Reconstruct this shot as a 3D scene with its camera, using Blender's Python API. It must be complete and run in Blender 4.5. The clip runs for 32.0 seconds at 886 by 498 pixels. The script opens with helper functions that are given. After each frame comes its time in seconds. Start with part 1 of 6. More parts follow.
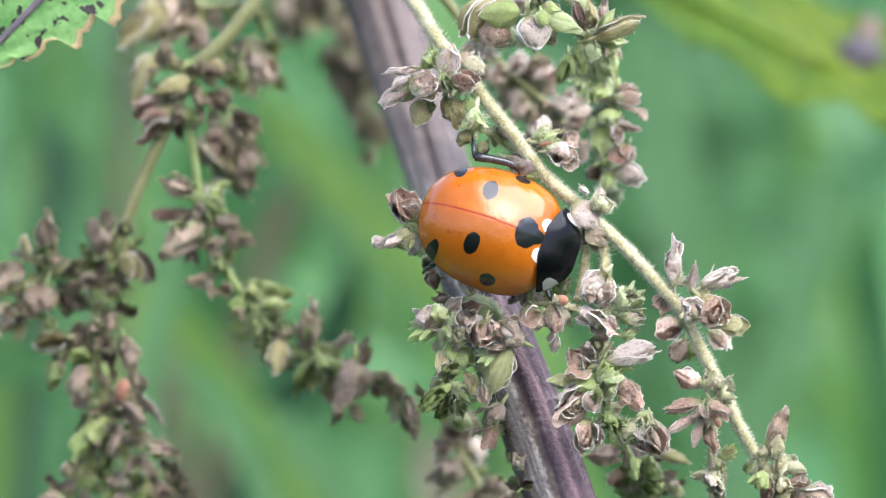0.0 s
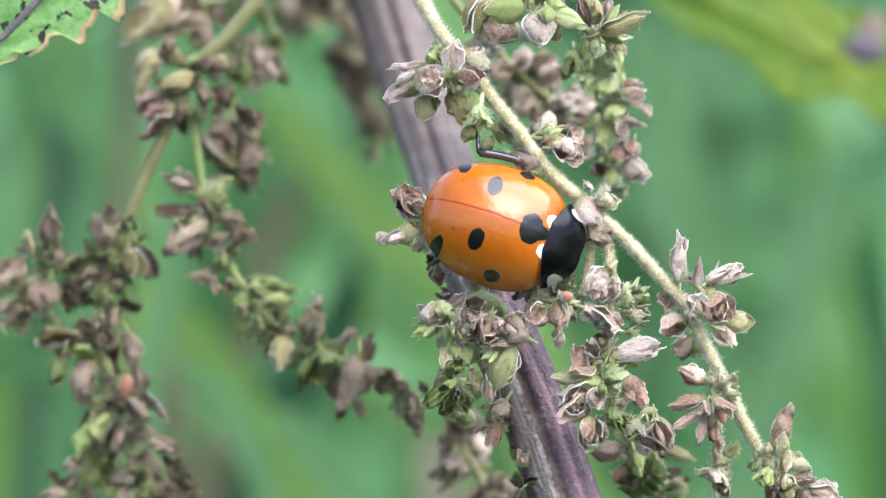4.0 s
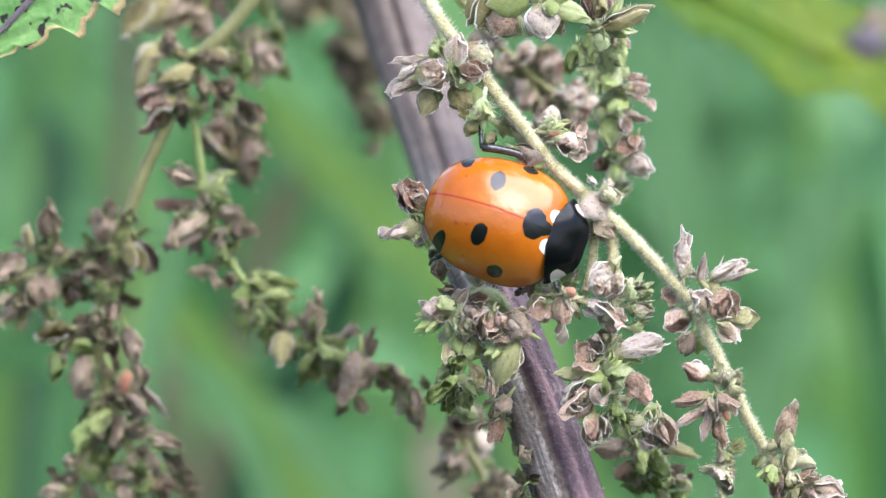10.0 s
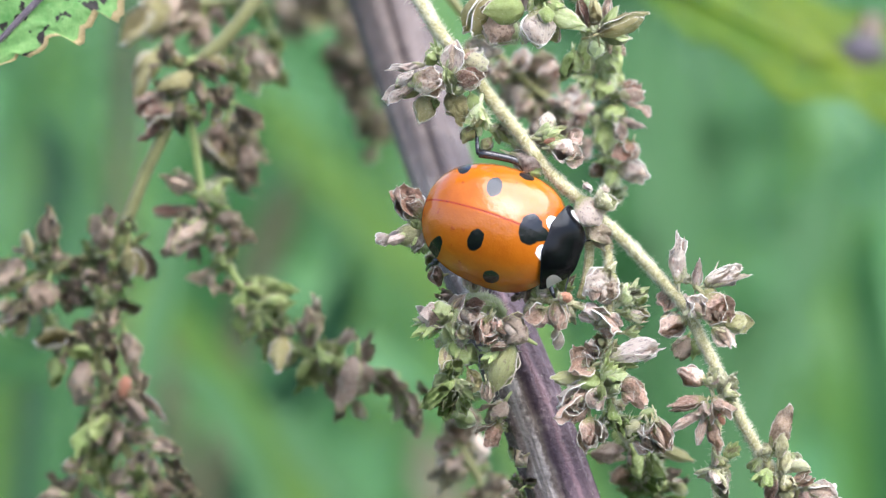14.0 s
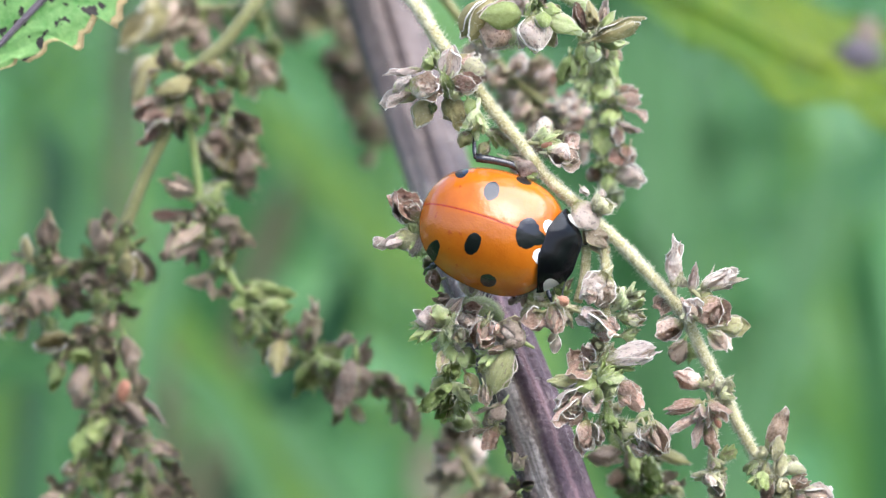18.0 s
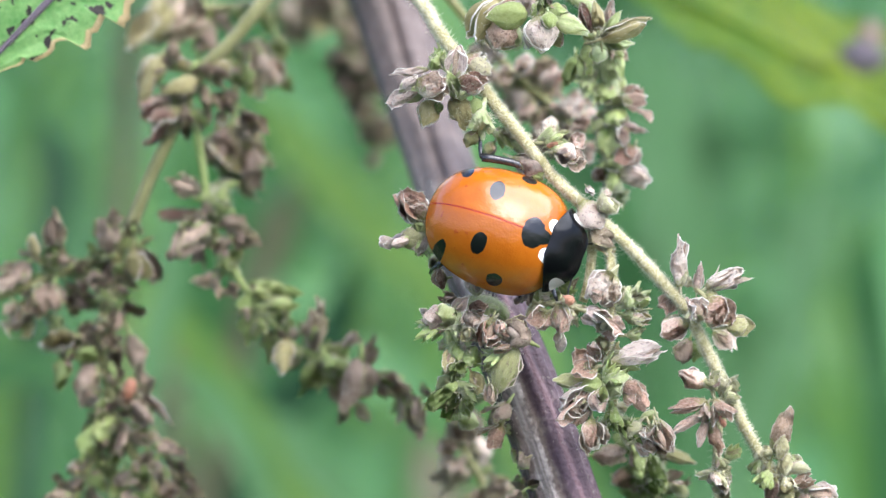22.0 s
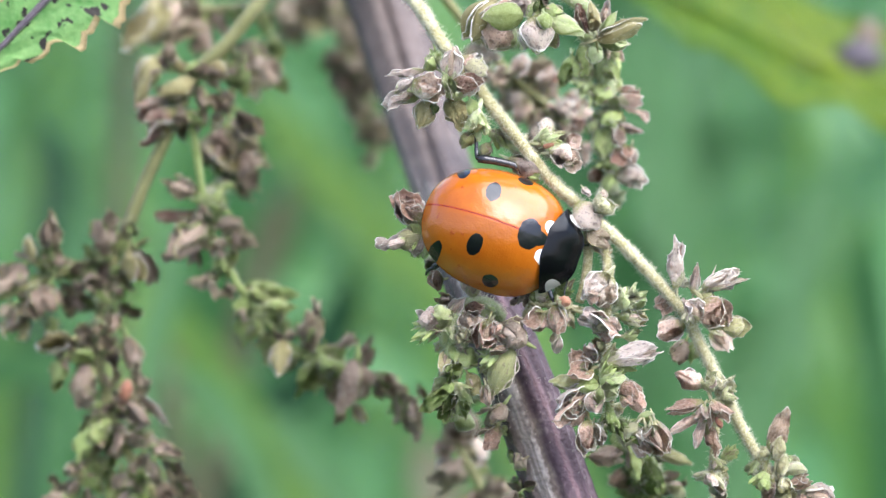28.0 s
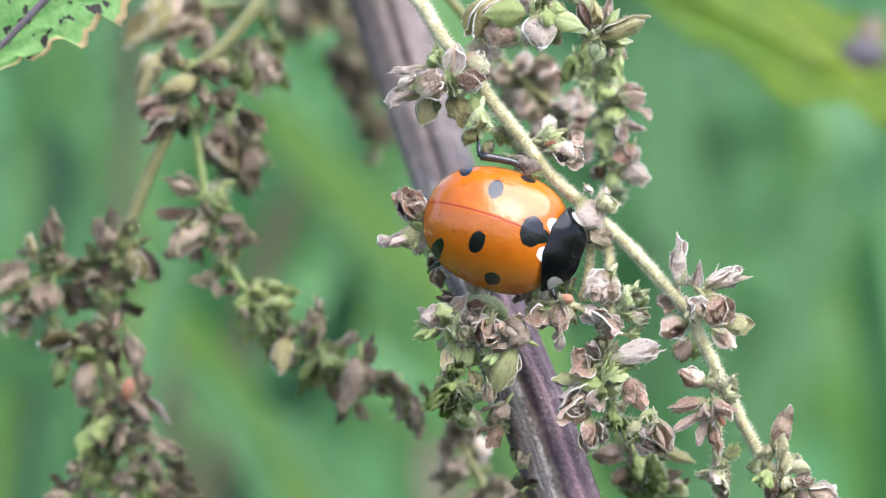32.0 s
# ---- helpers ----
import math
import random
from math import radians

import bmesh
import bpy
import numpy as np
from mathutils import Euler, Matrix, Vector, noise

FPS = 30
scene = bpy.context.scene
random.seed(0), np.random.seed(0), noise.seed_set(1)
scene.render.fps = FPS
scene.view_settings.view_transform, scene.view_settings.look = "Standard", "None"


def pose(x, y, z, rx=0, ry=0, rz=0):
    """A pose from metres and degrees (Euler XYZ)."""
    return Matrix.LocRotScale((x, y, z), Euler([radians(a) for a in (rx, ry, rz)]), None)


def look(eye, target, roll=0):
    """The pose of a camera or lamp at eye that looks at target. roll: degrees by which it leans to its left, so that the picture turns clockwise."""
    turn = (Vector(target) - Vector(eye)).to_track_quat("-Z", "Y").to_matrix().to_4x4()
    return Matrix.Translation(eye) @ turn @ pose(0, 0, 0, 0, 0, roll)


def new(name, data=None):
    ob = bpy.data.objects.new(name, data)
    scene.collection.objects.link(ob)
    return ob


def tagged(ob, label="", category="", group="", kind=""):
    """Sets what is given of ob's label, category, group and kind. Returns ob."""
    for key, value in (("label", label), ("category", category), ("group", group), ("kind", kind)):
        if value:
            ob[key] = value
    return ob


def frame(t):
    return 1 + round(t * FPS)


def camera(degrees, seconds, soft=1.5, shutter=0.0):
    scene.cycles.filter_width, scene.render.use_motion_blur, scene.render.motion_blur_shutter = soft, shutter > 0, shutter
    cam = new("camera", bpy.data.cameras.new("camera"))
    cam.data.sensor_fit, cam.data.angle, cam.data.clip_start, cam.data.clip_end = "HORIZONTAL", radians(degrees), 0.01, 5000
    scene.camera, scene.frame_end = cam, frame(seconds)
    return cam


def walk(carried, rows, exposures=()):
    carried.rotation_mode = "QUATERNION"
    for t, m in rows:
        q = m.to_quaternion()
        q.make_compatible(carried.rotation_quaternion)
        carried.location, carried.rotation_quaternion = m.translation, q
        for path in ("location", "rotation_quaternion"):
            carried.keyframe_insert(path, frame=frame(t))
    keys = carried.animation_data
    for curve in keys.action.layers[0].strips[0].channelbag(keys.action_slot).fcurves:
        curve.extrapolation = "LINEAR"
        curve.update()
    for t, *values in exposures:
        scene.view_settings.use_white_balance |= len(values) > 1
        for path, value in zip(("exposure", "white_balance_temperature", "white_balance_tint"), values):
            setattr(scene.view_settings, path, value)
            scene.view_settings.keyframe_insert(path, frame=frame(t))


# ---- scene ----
# Plan: x to the right, y away from the lens, z up, in millimetres, turned with the camera's tilt.
MM = 0.001
PLAN = pose(0, 0, 0.80, -15, 0, 0)


def aim(back, tilt, turn, lean, x, z):
    """The camera's pose: metres behind the subject, degrees of tilt, turn and lean, millimetres of drift to the side and up."""
    return PLAN @ pose(x * MM, back, z * MM, 90 + tilt, 0, turn) @ pose(0, 0, 0, 0, 0, lean)


cam = camera(15, 32.0, soft=1.25)
cam.data.dof.use_dof = True
cam.data.dof.focus_distance = 0.1438
cam.data.dof.aperture_fstop = 44.0
walk(cam, [
    (0, aim(-0.14443, 0.1381, 0.0265, -0.098, 0.237, 0.018)),
    (0.5, aim(-0.14436, 0.1317, 0.0203, -0.106, 0.191, 0.027)),
    (1, aim(-0.14434, 0.1399, 0.0318, -0.049, 0.157, -0.019)),
    (1.5, aim(-0.14430, 0.1584, 0.0310, -0.026, 0.126, -0.094)),
    (2, aim(-0.14426, 0.1649, 0.0191, -0.015, 0.072, -0.135)),
    (2.5, aim(-0.14442, 0.1599, 0.0149, 0.010, 0.027, -0.125)),
    (3, aim(-0.14428, 0.1436, 0.0170, -0.002, 0.044, -0.089)),
    (3.5, aim(-0.14423, 0.1257, 0.0283, -0.029, 0.099, -0.057)),
    (5.5, aim(-0.14328, 0.0008, 0.0900, 0.006, 0.113, 0.034)),
    (6, aim(-0.14310, 0.0108, 0.0682, -0.018, 0.200, 0.052)),
    (6.5, aim(-0.14309, -0.0032, 0.0763, -0.002, 0.292, 0.081)),
    (7, aim(-0.14285, -0.0187, 0.0939, 0.024, 0.311, 0.079)),
    (7.5, aim(-0.14277, -0.0161, 0.0786, 0.029, 0.243, 0.040)),
    (8, aim(-0.14269, -0.0197, 0.0686, 0.057, 0.163, 0.013)),
    (8.5, aim(-0.14293, 0.0014, 0.0237, 0.019, 0.097, 0.008)),
    (9, aim(-0.14294, -0.0003, -0.0006, 0.010, 0.000, 0.000)),
    (9.5, aim(-0.14294, -0.0154, 0.0097, 0.032, -0.107, 0.003)),
    (10, aim(-0.14305, -0.0170, -0.0117, 0.058, -0.146, 0.029)),
    (10.5, aim(-0.14322, 0.0023, -0.0324, 0.035, -0.137, 0.029)),
    (11, aim(-0.14352, 0.0202, -0.0006, 0.052, -0.134, 0.010)),
    (11.5, aim(-0.14366, 0.0538, -0.0382, -0.042, -0.124, -0.013)),
    (12, aim(-0.14373, 0.0730, -0.0244, 0.027, -0.111, -0.051)),
    (12.5, aim(-0.14378, 0.0911, -0.0051, 0.048, -0.123, -0.083)),
    (13, aim(-0.14392, 0.1118, -0.0232, 0.005, -0.131, -0.086)),
    (13.5, aim(-0.14419, 0.1179, -0.0276, 0.031, -0.112, -0.086)),
    (14, aim(-0.14407, 0.1316, -0.0482, -0.023, -0.101, -0.099)),
    (14.5, aim(-0.14420, 0.1437, -0.0378, 0.022, -0.121, -0.111)),
    (16.5, aim(-0.14480, 0.1927, -0.0337, 0.007, -0.000, -0.104)),
    (17, aim(-0.14472, 0.2037, -0.0668, -0.033, 0.009, -0.103)),
    (17.5, aim(-0.14472, 0.2042, -0.0564, -0.017, 0.009, -0.111)),
    (18, aim(-0.14473, 0.2020, -0.0536, -0.060, -0.006, -0.110)),
    (18.5, aim(-0.14469, 0.1755, -0.0431, -0.076, -0.050, -0.090)),
    (19, aim(-0.14469, 0.1548, -0.0259, -0.060, -0.084, -0.065)),
    (19.5, aim(-0.14480, 0.1805, -0.0625, -0.063, -0.069, -0.056)),
    (20, aim(-0.14472, 0.1761, -0.0458, -0.085, -0.063, -0.078)),
    (20.5, aim(-0.14498, 0.2041, -0.0361, -0.025, -0.105, -0.139)),
    (21, aim(-0.14506, 0.2532, -0.0788, 0.030, -0.169, -0.220)),
    (21.5, aim(-0.14511, 0.2658, -0.0595, 0.044, -0.236, -0.293)),
    (22, aim(-0.14519, 0.2737, -0.0610, 0.055, -0.282, -0.328)),
    (22.5, aim(-0.14522, 0.2859, -0.0678, 0.032, -0.291, -0.321)),
    (23, aim(-0.14528, 0.2969, -0.0956, 0.029, -0.259, -0.311)),
    (23.5, aim(-0.14511, 0.2954, -0.0836, 0.008, -0.211, -0.320)),
    (24, aim(-0.14509, 0.2891, -0.0660, 0.034, -0.166, -0.320)),
    (24.5, aim(-0.14493, 0.2688, -0.0443, 0.007, -0.120, -0.282)),
    (25, aim(-0.14517, 0.2667, -0.0561, 0.008, -0.094, -0.249)),
    (25.5, aim(-0.14497, 0.2526, -0.0371, -0.029, -0.109, -0.253)),
    (27.5, aim(-0.14504, 0.2238, -0.0487, -0.034, -0.087, -0.161)),
    (28, aim(-0.14504, 0.2236, -0.0477, -0.045, -0.079, -0.145)),
    (28.5, aim(-0.14504, 0.2185, -0.0323, -0.052, -0.049, -0.143)),
    (29, aim(-0.14505, 0.2229, -0.0199, -0.018, -0.012, -0.164)),
    (29.5, aim(-0.14493, 0.2312, -0.0217, -0.051, -0.017, -0.194)),
    (30, aim(-0.14485, 0.2217, -0.0202, -0.065, -0.053, -0.209)),
    (30.5, aim(-0.14475, 0.2261, -0.0222, -0.031, -0.048, -0.213)),
    (31, aim(-0.14471, 0.2269, -0.0116, -0.052, -0.011, -0.219)),
    (31.5, aim(-0.14483, 0.2194, 0.0069, -0.005, 0.001, -0.216)),
    (32, aim(-0.14473, 0.2049, 0.0151, -0.044, -0.012, -0.196)),
], exposures=((0, 1.88, 6000, 16), (32, 1.88, 6000, 16)))

# ---- light ----
world = bpy.data.worlds.new("overcast_sky")
scene.world = world
world.use_nodes = True
wn = world.node_tree.nodes
sky = wn.new("ShaderNodeTexSky")
sky.sky_type, sky.sun_disc = "NISHITA", False
sky.sun_elevation, sky.sun_rotation = radians(58), radians(150)
sky.air_density, sky.dust_density, sky.ozone_density = 1.0, 3.0, 1.0
world.node_tree.links.new(sky.outputs[0], wn["Background"].inputs[0])
wn["Background"].inputs[1].default_value = 0.13
sun_data = bpy.data.lights.new("sun", "SUN")
sun_data.energy, sun_data.angle, sun_data.color = 2.75, radians(76), (0.95, 0.97, 0.95)
sun = new("sun", sun_data)
sun.matrix_basis = look((0.50, -0.02, 0.87), (0, 0, 0))


# ---- materials ----
def material(name, rough=0.6, spec=0.4):
    m = bpy.data.materials.new(name)
    m.use_nodes = True
    p = m.node_tree.nodes["Principled BSDF"]
    p.inputs["Roughness"].default_value = rough
    p.inputs["Specular IOR Level"].default_value = spec
    return m, m.node_tree, p


def node(tree, kind, **values):
    n = tree.nodes.new("ShaderNode" + kind)
    for key, value in values.items():
        n.inputs[key.replace("_", " ")].default_value = value
    return n


def ramp(tree, source, stops):
    r = tree.nodes.new("ShaderNodeValToRGB")
    while len(r.color_ramp.elements) < len(stops):
        r.color_ramp.elements.new(0.5)
    for e, (at, colour) in zip(r.color_ramp.elements, stops):
        e.position, e.color = at, (*colour, 1)
    tree.links.new(source, r.inputs[0])
    return r.outputs[0]


def mix(tree, factor, a, b, how="MIX"):
    m = tree.nodes.new("ShaderNodeMix")
    m.data_type, m.blend_type = "RGBA", how
    for socket, value in ((m.inputs[0], factor), (m.inputs[6], a), (m.inputs[7], b)):
        if isinstance(value, (int, float)):
            socket.default_value = value
        elif isinstance(value, tuple):
            socket.default_value = (*value, 1)
        else:
            tree.links.new(value, socket)
    return m.outputs[2]


def math_node(tree, how, a, b=None, c=None):
    m = tree.nodes.new("ShaderNodeMath")
    m.operation = how
    for socket, value in zip(m.inputs, (a, b, c)):
        if value is None:
            continue
        if isinstance(value, (int, float)):
            socket.default_value = value
        else:
            tree.links.new(value, socket)
    return m.outputs[0]


def noise_of(tree, scale, detail=4.0, coords="Object", stretch=None, rough=0.55):
    """Noise at `scale` per millimetre of the thing's own space (or of its UV)."""
    c = tree.nodes.new("ShaderNodeTexCoord")
    m = node(tree, "Mapping")
    k = scale / MM if coords == "Object" else scale
    sx = stretch or (1, 1, 1)
    m.inputs["Scale"].default_value = (k * sx[0], k * sx[1], k * sx[2])
    tree.links.new(c.outputs[coords], m.inputs[0])
    n = node(tree, "TexNoise", Scale=1.0, Detail=detail, Roughness=rough)
    tree.links.new(m.outputs[0], n.inputs[0])
    return n.outputs[0]


def bump(tree, p, height, strength, mm):
    b = node(tree, "Bump", Strength=strength, Distance=mm * MM)
    tree.links.new(height, b.inputs["Height"])
    tree.links.new(b.outputs[0], p.inputs["Normal"])


def see_through(m, tree, p, colour, amount):
    """Thin living or papery tissue lets light through."""
    t = tree.nodes.new("ShaderNodeBsdfTranslucent")
    s = tree.nodes.new("ShaderNodeMixShader")
    s.inputs[0].default_value = amount
    tree.links.new(colour, t.inputs[0])
    tree.links.new(p.outputs[0], s.inputs[1])
    tree.links.new(t.outputs[0], s.inputs[2])
    tree.links.new(s.outputs[0], tree.nodes["Material Output"].inputs[0])


def random_of(tree):
    return tree.nodes.new("ShaderNodeObjectInfo").outputs["Random"]


def tissue(name, stops, scale, rough, through_it, spread=0.35, tip=None, hues=None):
    """Plant tissue: blotches, fine grain, a shift from piece to piece."""
    m, t, p = material(name, rough, 0.55)
    p.inputs["Sheen Weight"].default_value, p.inputs["Sheen Roughness"].default_value = 0.12, 0.4
    p.inputs["Sheen Tint"].default_value = (1.0, 0.95, 0.88, 1)
    big = noise_of(t, scale, 3)
    fine = noise_of(t, scale * 6, 5)
    f = math_node(t, "ADD", math_node(t, "MULTIPLY", big, 0.45), math_node(t, "MULTIPLY", fine, 0.55))
    f = math_node(t, "ADD", f, math_node(t, "MULTIPLY", math_node(t, "SUBTRACT", random_of(t), 0.5), spread))
    fibre = noise_of(t, scale * 5, 3, "Object", (1, 1, 0.14))
    if hues:                                 # along each valve: paler thin margin, veins from foot to tip
        fibre = noise_of(t, 1.0, 3, "UV", (17, 3.0, 1))
        c = t.nodes.new("ShaderNodeTexCoord")
        s = t.nodes.new("ShaderNodeSeparateXYZ")
        t.links.new(c.outputs["UV"], s.inputs[0])
        side = math_node(t, "ABSOLUTE", math_node(t, "SUBTRACT", math_node(t, "MULTIPLY", s.outputs[0], 2.0), 1.0))
        side = math_node(t, "MULTIPLY", math_node(t, "POWER", side, 3.0), math_node(t, "MINIMUM", math_node(t, "MULTIPLY", s.outputs[1], 3.0), 1.0))
        side = math_node(t, "MAXIMUM", side, math_node(t, "POWER", s.outputs[1], 6.0))
        f = math_node(t, "ADD", f, math_node(t, "MULTIPLY", math_node(t, "MULTIPLY", side, fine), 0.10))
        f = math_node(t, "ADD", f, math_node(t, "MULTIPLY", math_node(t, "SUBTRACT", fibre, 0.5), 0.32))
        net = node(t, "TexVoronoi", Scale=7.0 / MM)
        net.feature = "DISTANCE_TO_EDGE"
        t.links.new(t.nodes.new("ShaderNodeTexCoord").outputs["Object"], net.inputs["Vector"])
        web = ramp(t, net.outputs["Distance"], [(0.0, (1, 1, 1)), (0.09, (0, 0, 0))])
        f = math_node(t, "ADD", f, math_node(t, "MULTIPLY", web, 0.045))
    colour = ramp(t, f, stops)
    if hues:
        colour = mix(t, 0.38, colour, ramp(t, math_node(t, "FRACT", math_node(t, "MULTIPLY", random_of(t), 7.3)), hues))
    if hues:
        dots = ramp(t, noise_of(t, 9, 2), [(0.57, (0, 0, 0)), (0.66, (1, 1, 1))])
        colour = mix(t, math_node(t, "MULTIPLY", dots, 0.5), colour, (0.20, 0.125, 0.115))
    if tip:
        c = t.nodes.new("ShaderNodeTexCoord")
        s = t.nodes.new("ShaderNodeSeparateXYZ")
        t.links.new(c.outputs["Object"], s.inputs[0])
        up = node(t, "MapRange")
        up.inputs[1].default_value, up.inputs[2].default_value = tip[0] * MM, tip[1] * MM
        t.links.new(math_node(t, "ADD", s.outputs[2], math_node(t, "MULTIPLY", math_node(t, "SUBTRACT", fine, 0.5), 0.0008)), up.inputs[0])
        colour = mix(t, up.outputs[0], tip[2], colour)
    t.links.new(colour, p.inputs["Base Color"])
    pits = noise_of(t, 22, 3)
    fine = math_node(t, "ADD", fine, math_node(t, "MULTIPLY", pits, 0.5))
    bump(t, p, math_node(t, "ADD", math_node(t, "ADD", fine, fibre), math_node(t, "MULTIPLY", web, 0.15)) if hues else fine, 0.75, 0.15)
    if through_it:
        see_through(m, t, p, colour, through_it)
    return m


HUES = [(0.0, (0.392, 0.235, 0.166)), (0.3, (0.650, 0.374, 0.257)), (0.55, (0.762, 0.578, 0.417)), (0.8, (0.526, 0.374, 0.300)), (1.0, (0.582, 0.460, 0.257))]
M_HUSK = tissue("dry_papery_husk", [(0.20, (0.185, 0.105, 0.078)), (0.36, (0.45, 0.285, 0.21)), (0.52, (0.74, 0.56, 0.44)), (0.68, (0.96, 0.90, 0.81))], 1.7, 0.24, 0.42, 0.45,
                (0.0, 0.35, (0.40, 0.41, 0.16)), HUES)
M_PALE = tissue("pale_papery_husk", [(0.22, (0.34, 0.225, 0.165)), (0.42, (0.68, 0.53, 0.42)), (0.62, (0.95, 0.88, 0.78))], 1.7, 0.24, 0.42, 0.35,
                (0.0, 0.35, (0.48, 0.51, 0.20)), HUES)
M_DUSK = tissue("dark_dead_husk", [(0.22, (0.11, 0.078, 0.045)), (0.45, (0.30, 0.225, 0.15)), (0.64, (0.64, 0.53, 0.41))], 1.4, 0.5, 0.38, 0.5, None, [(0.0, (0.22, 0.15, 0.085)), (0.35, (0.38, 0.265, 0.19)), (0.6, (0.47, 0.37, 0.28)), (1.0, (0.27, 0.24, 0.09))])
M_GREEN = tissue("green_bract", [(0.20, (0.24, 0.24, 0.085)), (0.45, (0.48, 0.455, 0.215)), (0.72, (0.80, 0.77, 0.54))], 1.4, 0.5, 0.42, 0.4, None, [(0.0, (0.40, 0.42, 0.15)), (0.5, (0.62, 0.57, 0.33)), (1.0, (0.34, 0.38, 0.11))])
M_MOSS = tissue("dull_olive_bract", [(0.22, (0.15, 0.20, 0.05)), (0.5, (0.28, 0.36, 0.11)), (0.75, (0.48, 0.53, 0.22))], 1.4, 0.5, 0.42, 0.4)
M_CREAM = tissue("cream_green_bract", [(0.22, (0.36, 0.37, 0.15)), (0.46, (0.62, 0.62, 0.33)), (0.70, (0.86, 0.83, 0.62))], 1.5, 0.45, 0.42, 0.35, None, [(0.0, (0.52, 0.55, 0.24)), (0.5, (0.74, 0.68, 0.48)), (1.0, (0.46, 0.52, 0.19))])
M_LIME = tissue("fresh_downy_bract", [(0.22, (0.44, 0.51, 0.20)), (0.48, (0.60, 0.67, 0.33)), (0.74, (0.82, 0.84, 0.60))], 1.6, 0.5, 0.6, 0.35)
M_TAN = tissue("tan_bract", [(0.2, (0.23, 0.20, 0.075)), (0.45, (0.42, 0.375, 0.17)), (0.75, (0.62, 0.56, 0.32))], 1.4, 0.5, 0.42, 0.4)
M_SAGE = tissue("downy_sage_stalk", [(0.25, (0.27, 0.33, 0.12)), (0.5, (0.46, 0.53, 0.25)), (0.75, (0.68, 0.72, 0.46))], 1.8, 0.55, 0.3, 0.2)
M_BLUSH = tissue("blush_papery_husk", [(0.2, (0.50, 0.36, 0.30)), (0.42, (0.74, 0.60, 0.52)), (0.68, (0.93, 0.88, 0.81))], 1.7, 0.32, 0.4, 0.15, (0.0, 0.3, (0.55, 0.56, 0.26)), [(0.0, (0.72, 0.56, 0.48)), (1.0, (0.84, 0.76, 0.66))])
M_RIM = tissue("pale_rim", [(0.25, (0.48, 0.40, 0.31)), (0.42, (0.76, 0.69, 0.58)), (0.58, (0.92, 0.88, 0.79))], 1.9, 0.4, 0.3, 0.4)
M_SEED = tissue("seed", [(0.3, (0.17, 0.115, 0.075)), (0.7, (0.38, 0.28, 0.19))], 3.0, 0.45, 0.0)
M_RUST = tissue("rust_seed", [(0.3, (0.26, 0.10, 0.05)), (0.7, (0.42, 0.19, 0.10))], 3.0, 0.45, 0.1)
M_STALK = tissue("green_stalk", [(0.36, (0.21, 0.185, 0.06)), (0.5, (0.44, 0.395, 0.18)), (0.63, (0.74, 0.69, 0.43))], 2.8, 0.5, 0.1, 0.1)
M_OLIVE = tissue("olive_stalk", [(0.25, (0.11, 0.11, 0.03)), (0.5, (0.19, 0.19, 0.06)), (0.78, (0.30, 0.29, 0.12))], 1.2, 0.5, 0.1, 0.1)
M_HAIR = tissue("clear_hair", [(0.3, (0.62, 0.61, 0.40)), (0.7, (0.86, 0.84, 0.66))], 2.0, 0.3, 0.4)


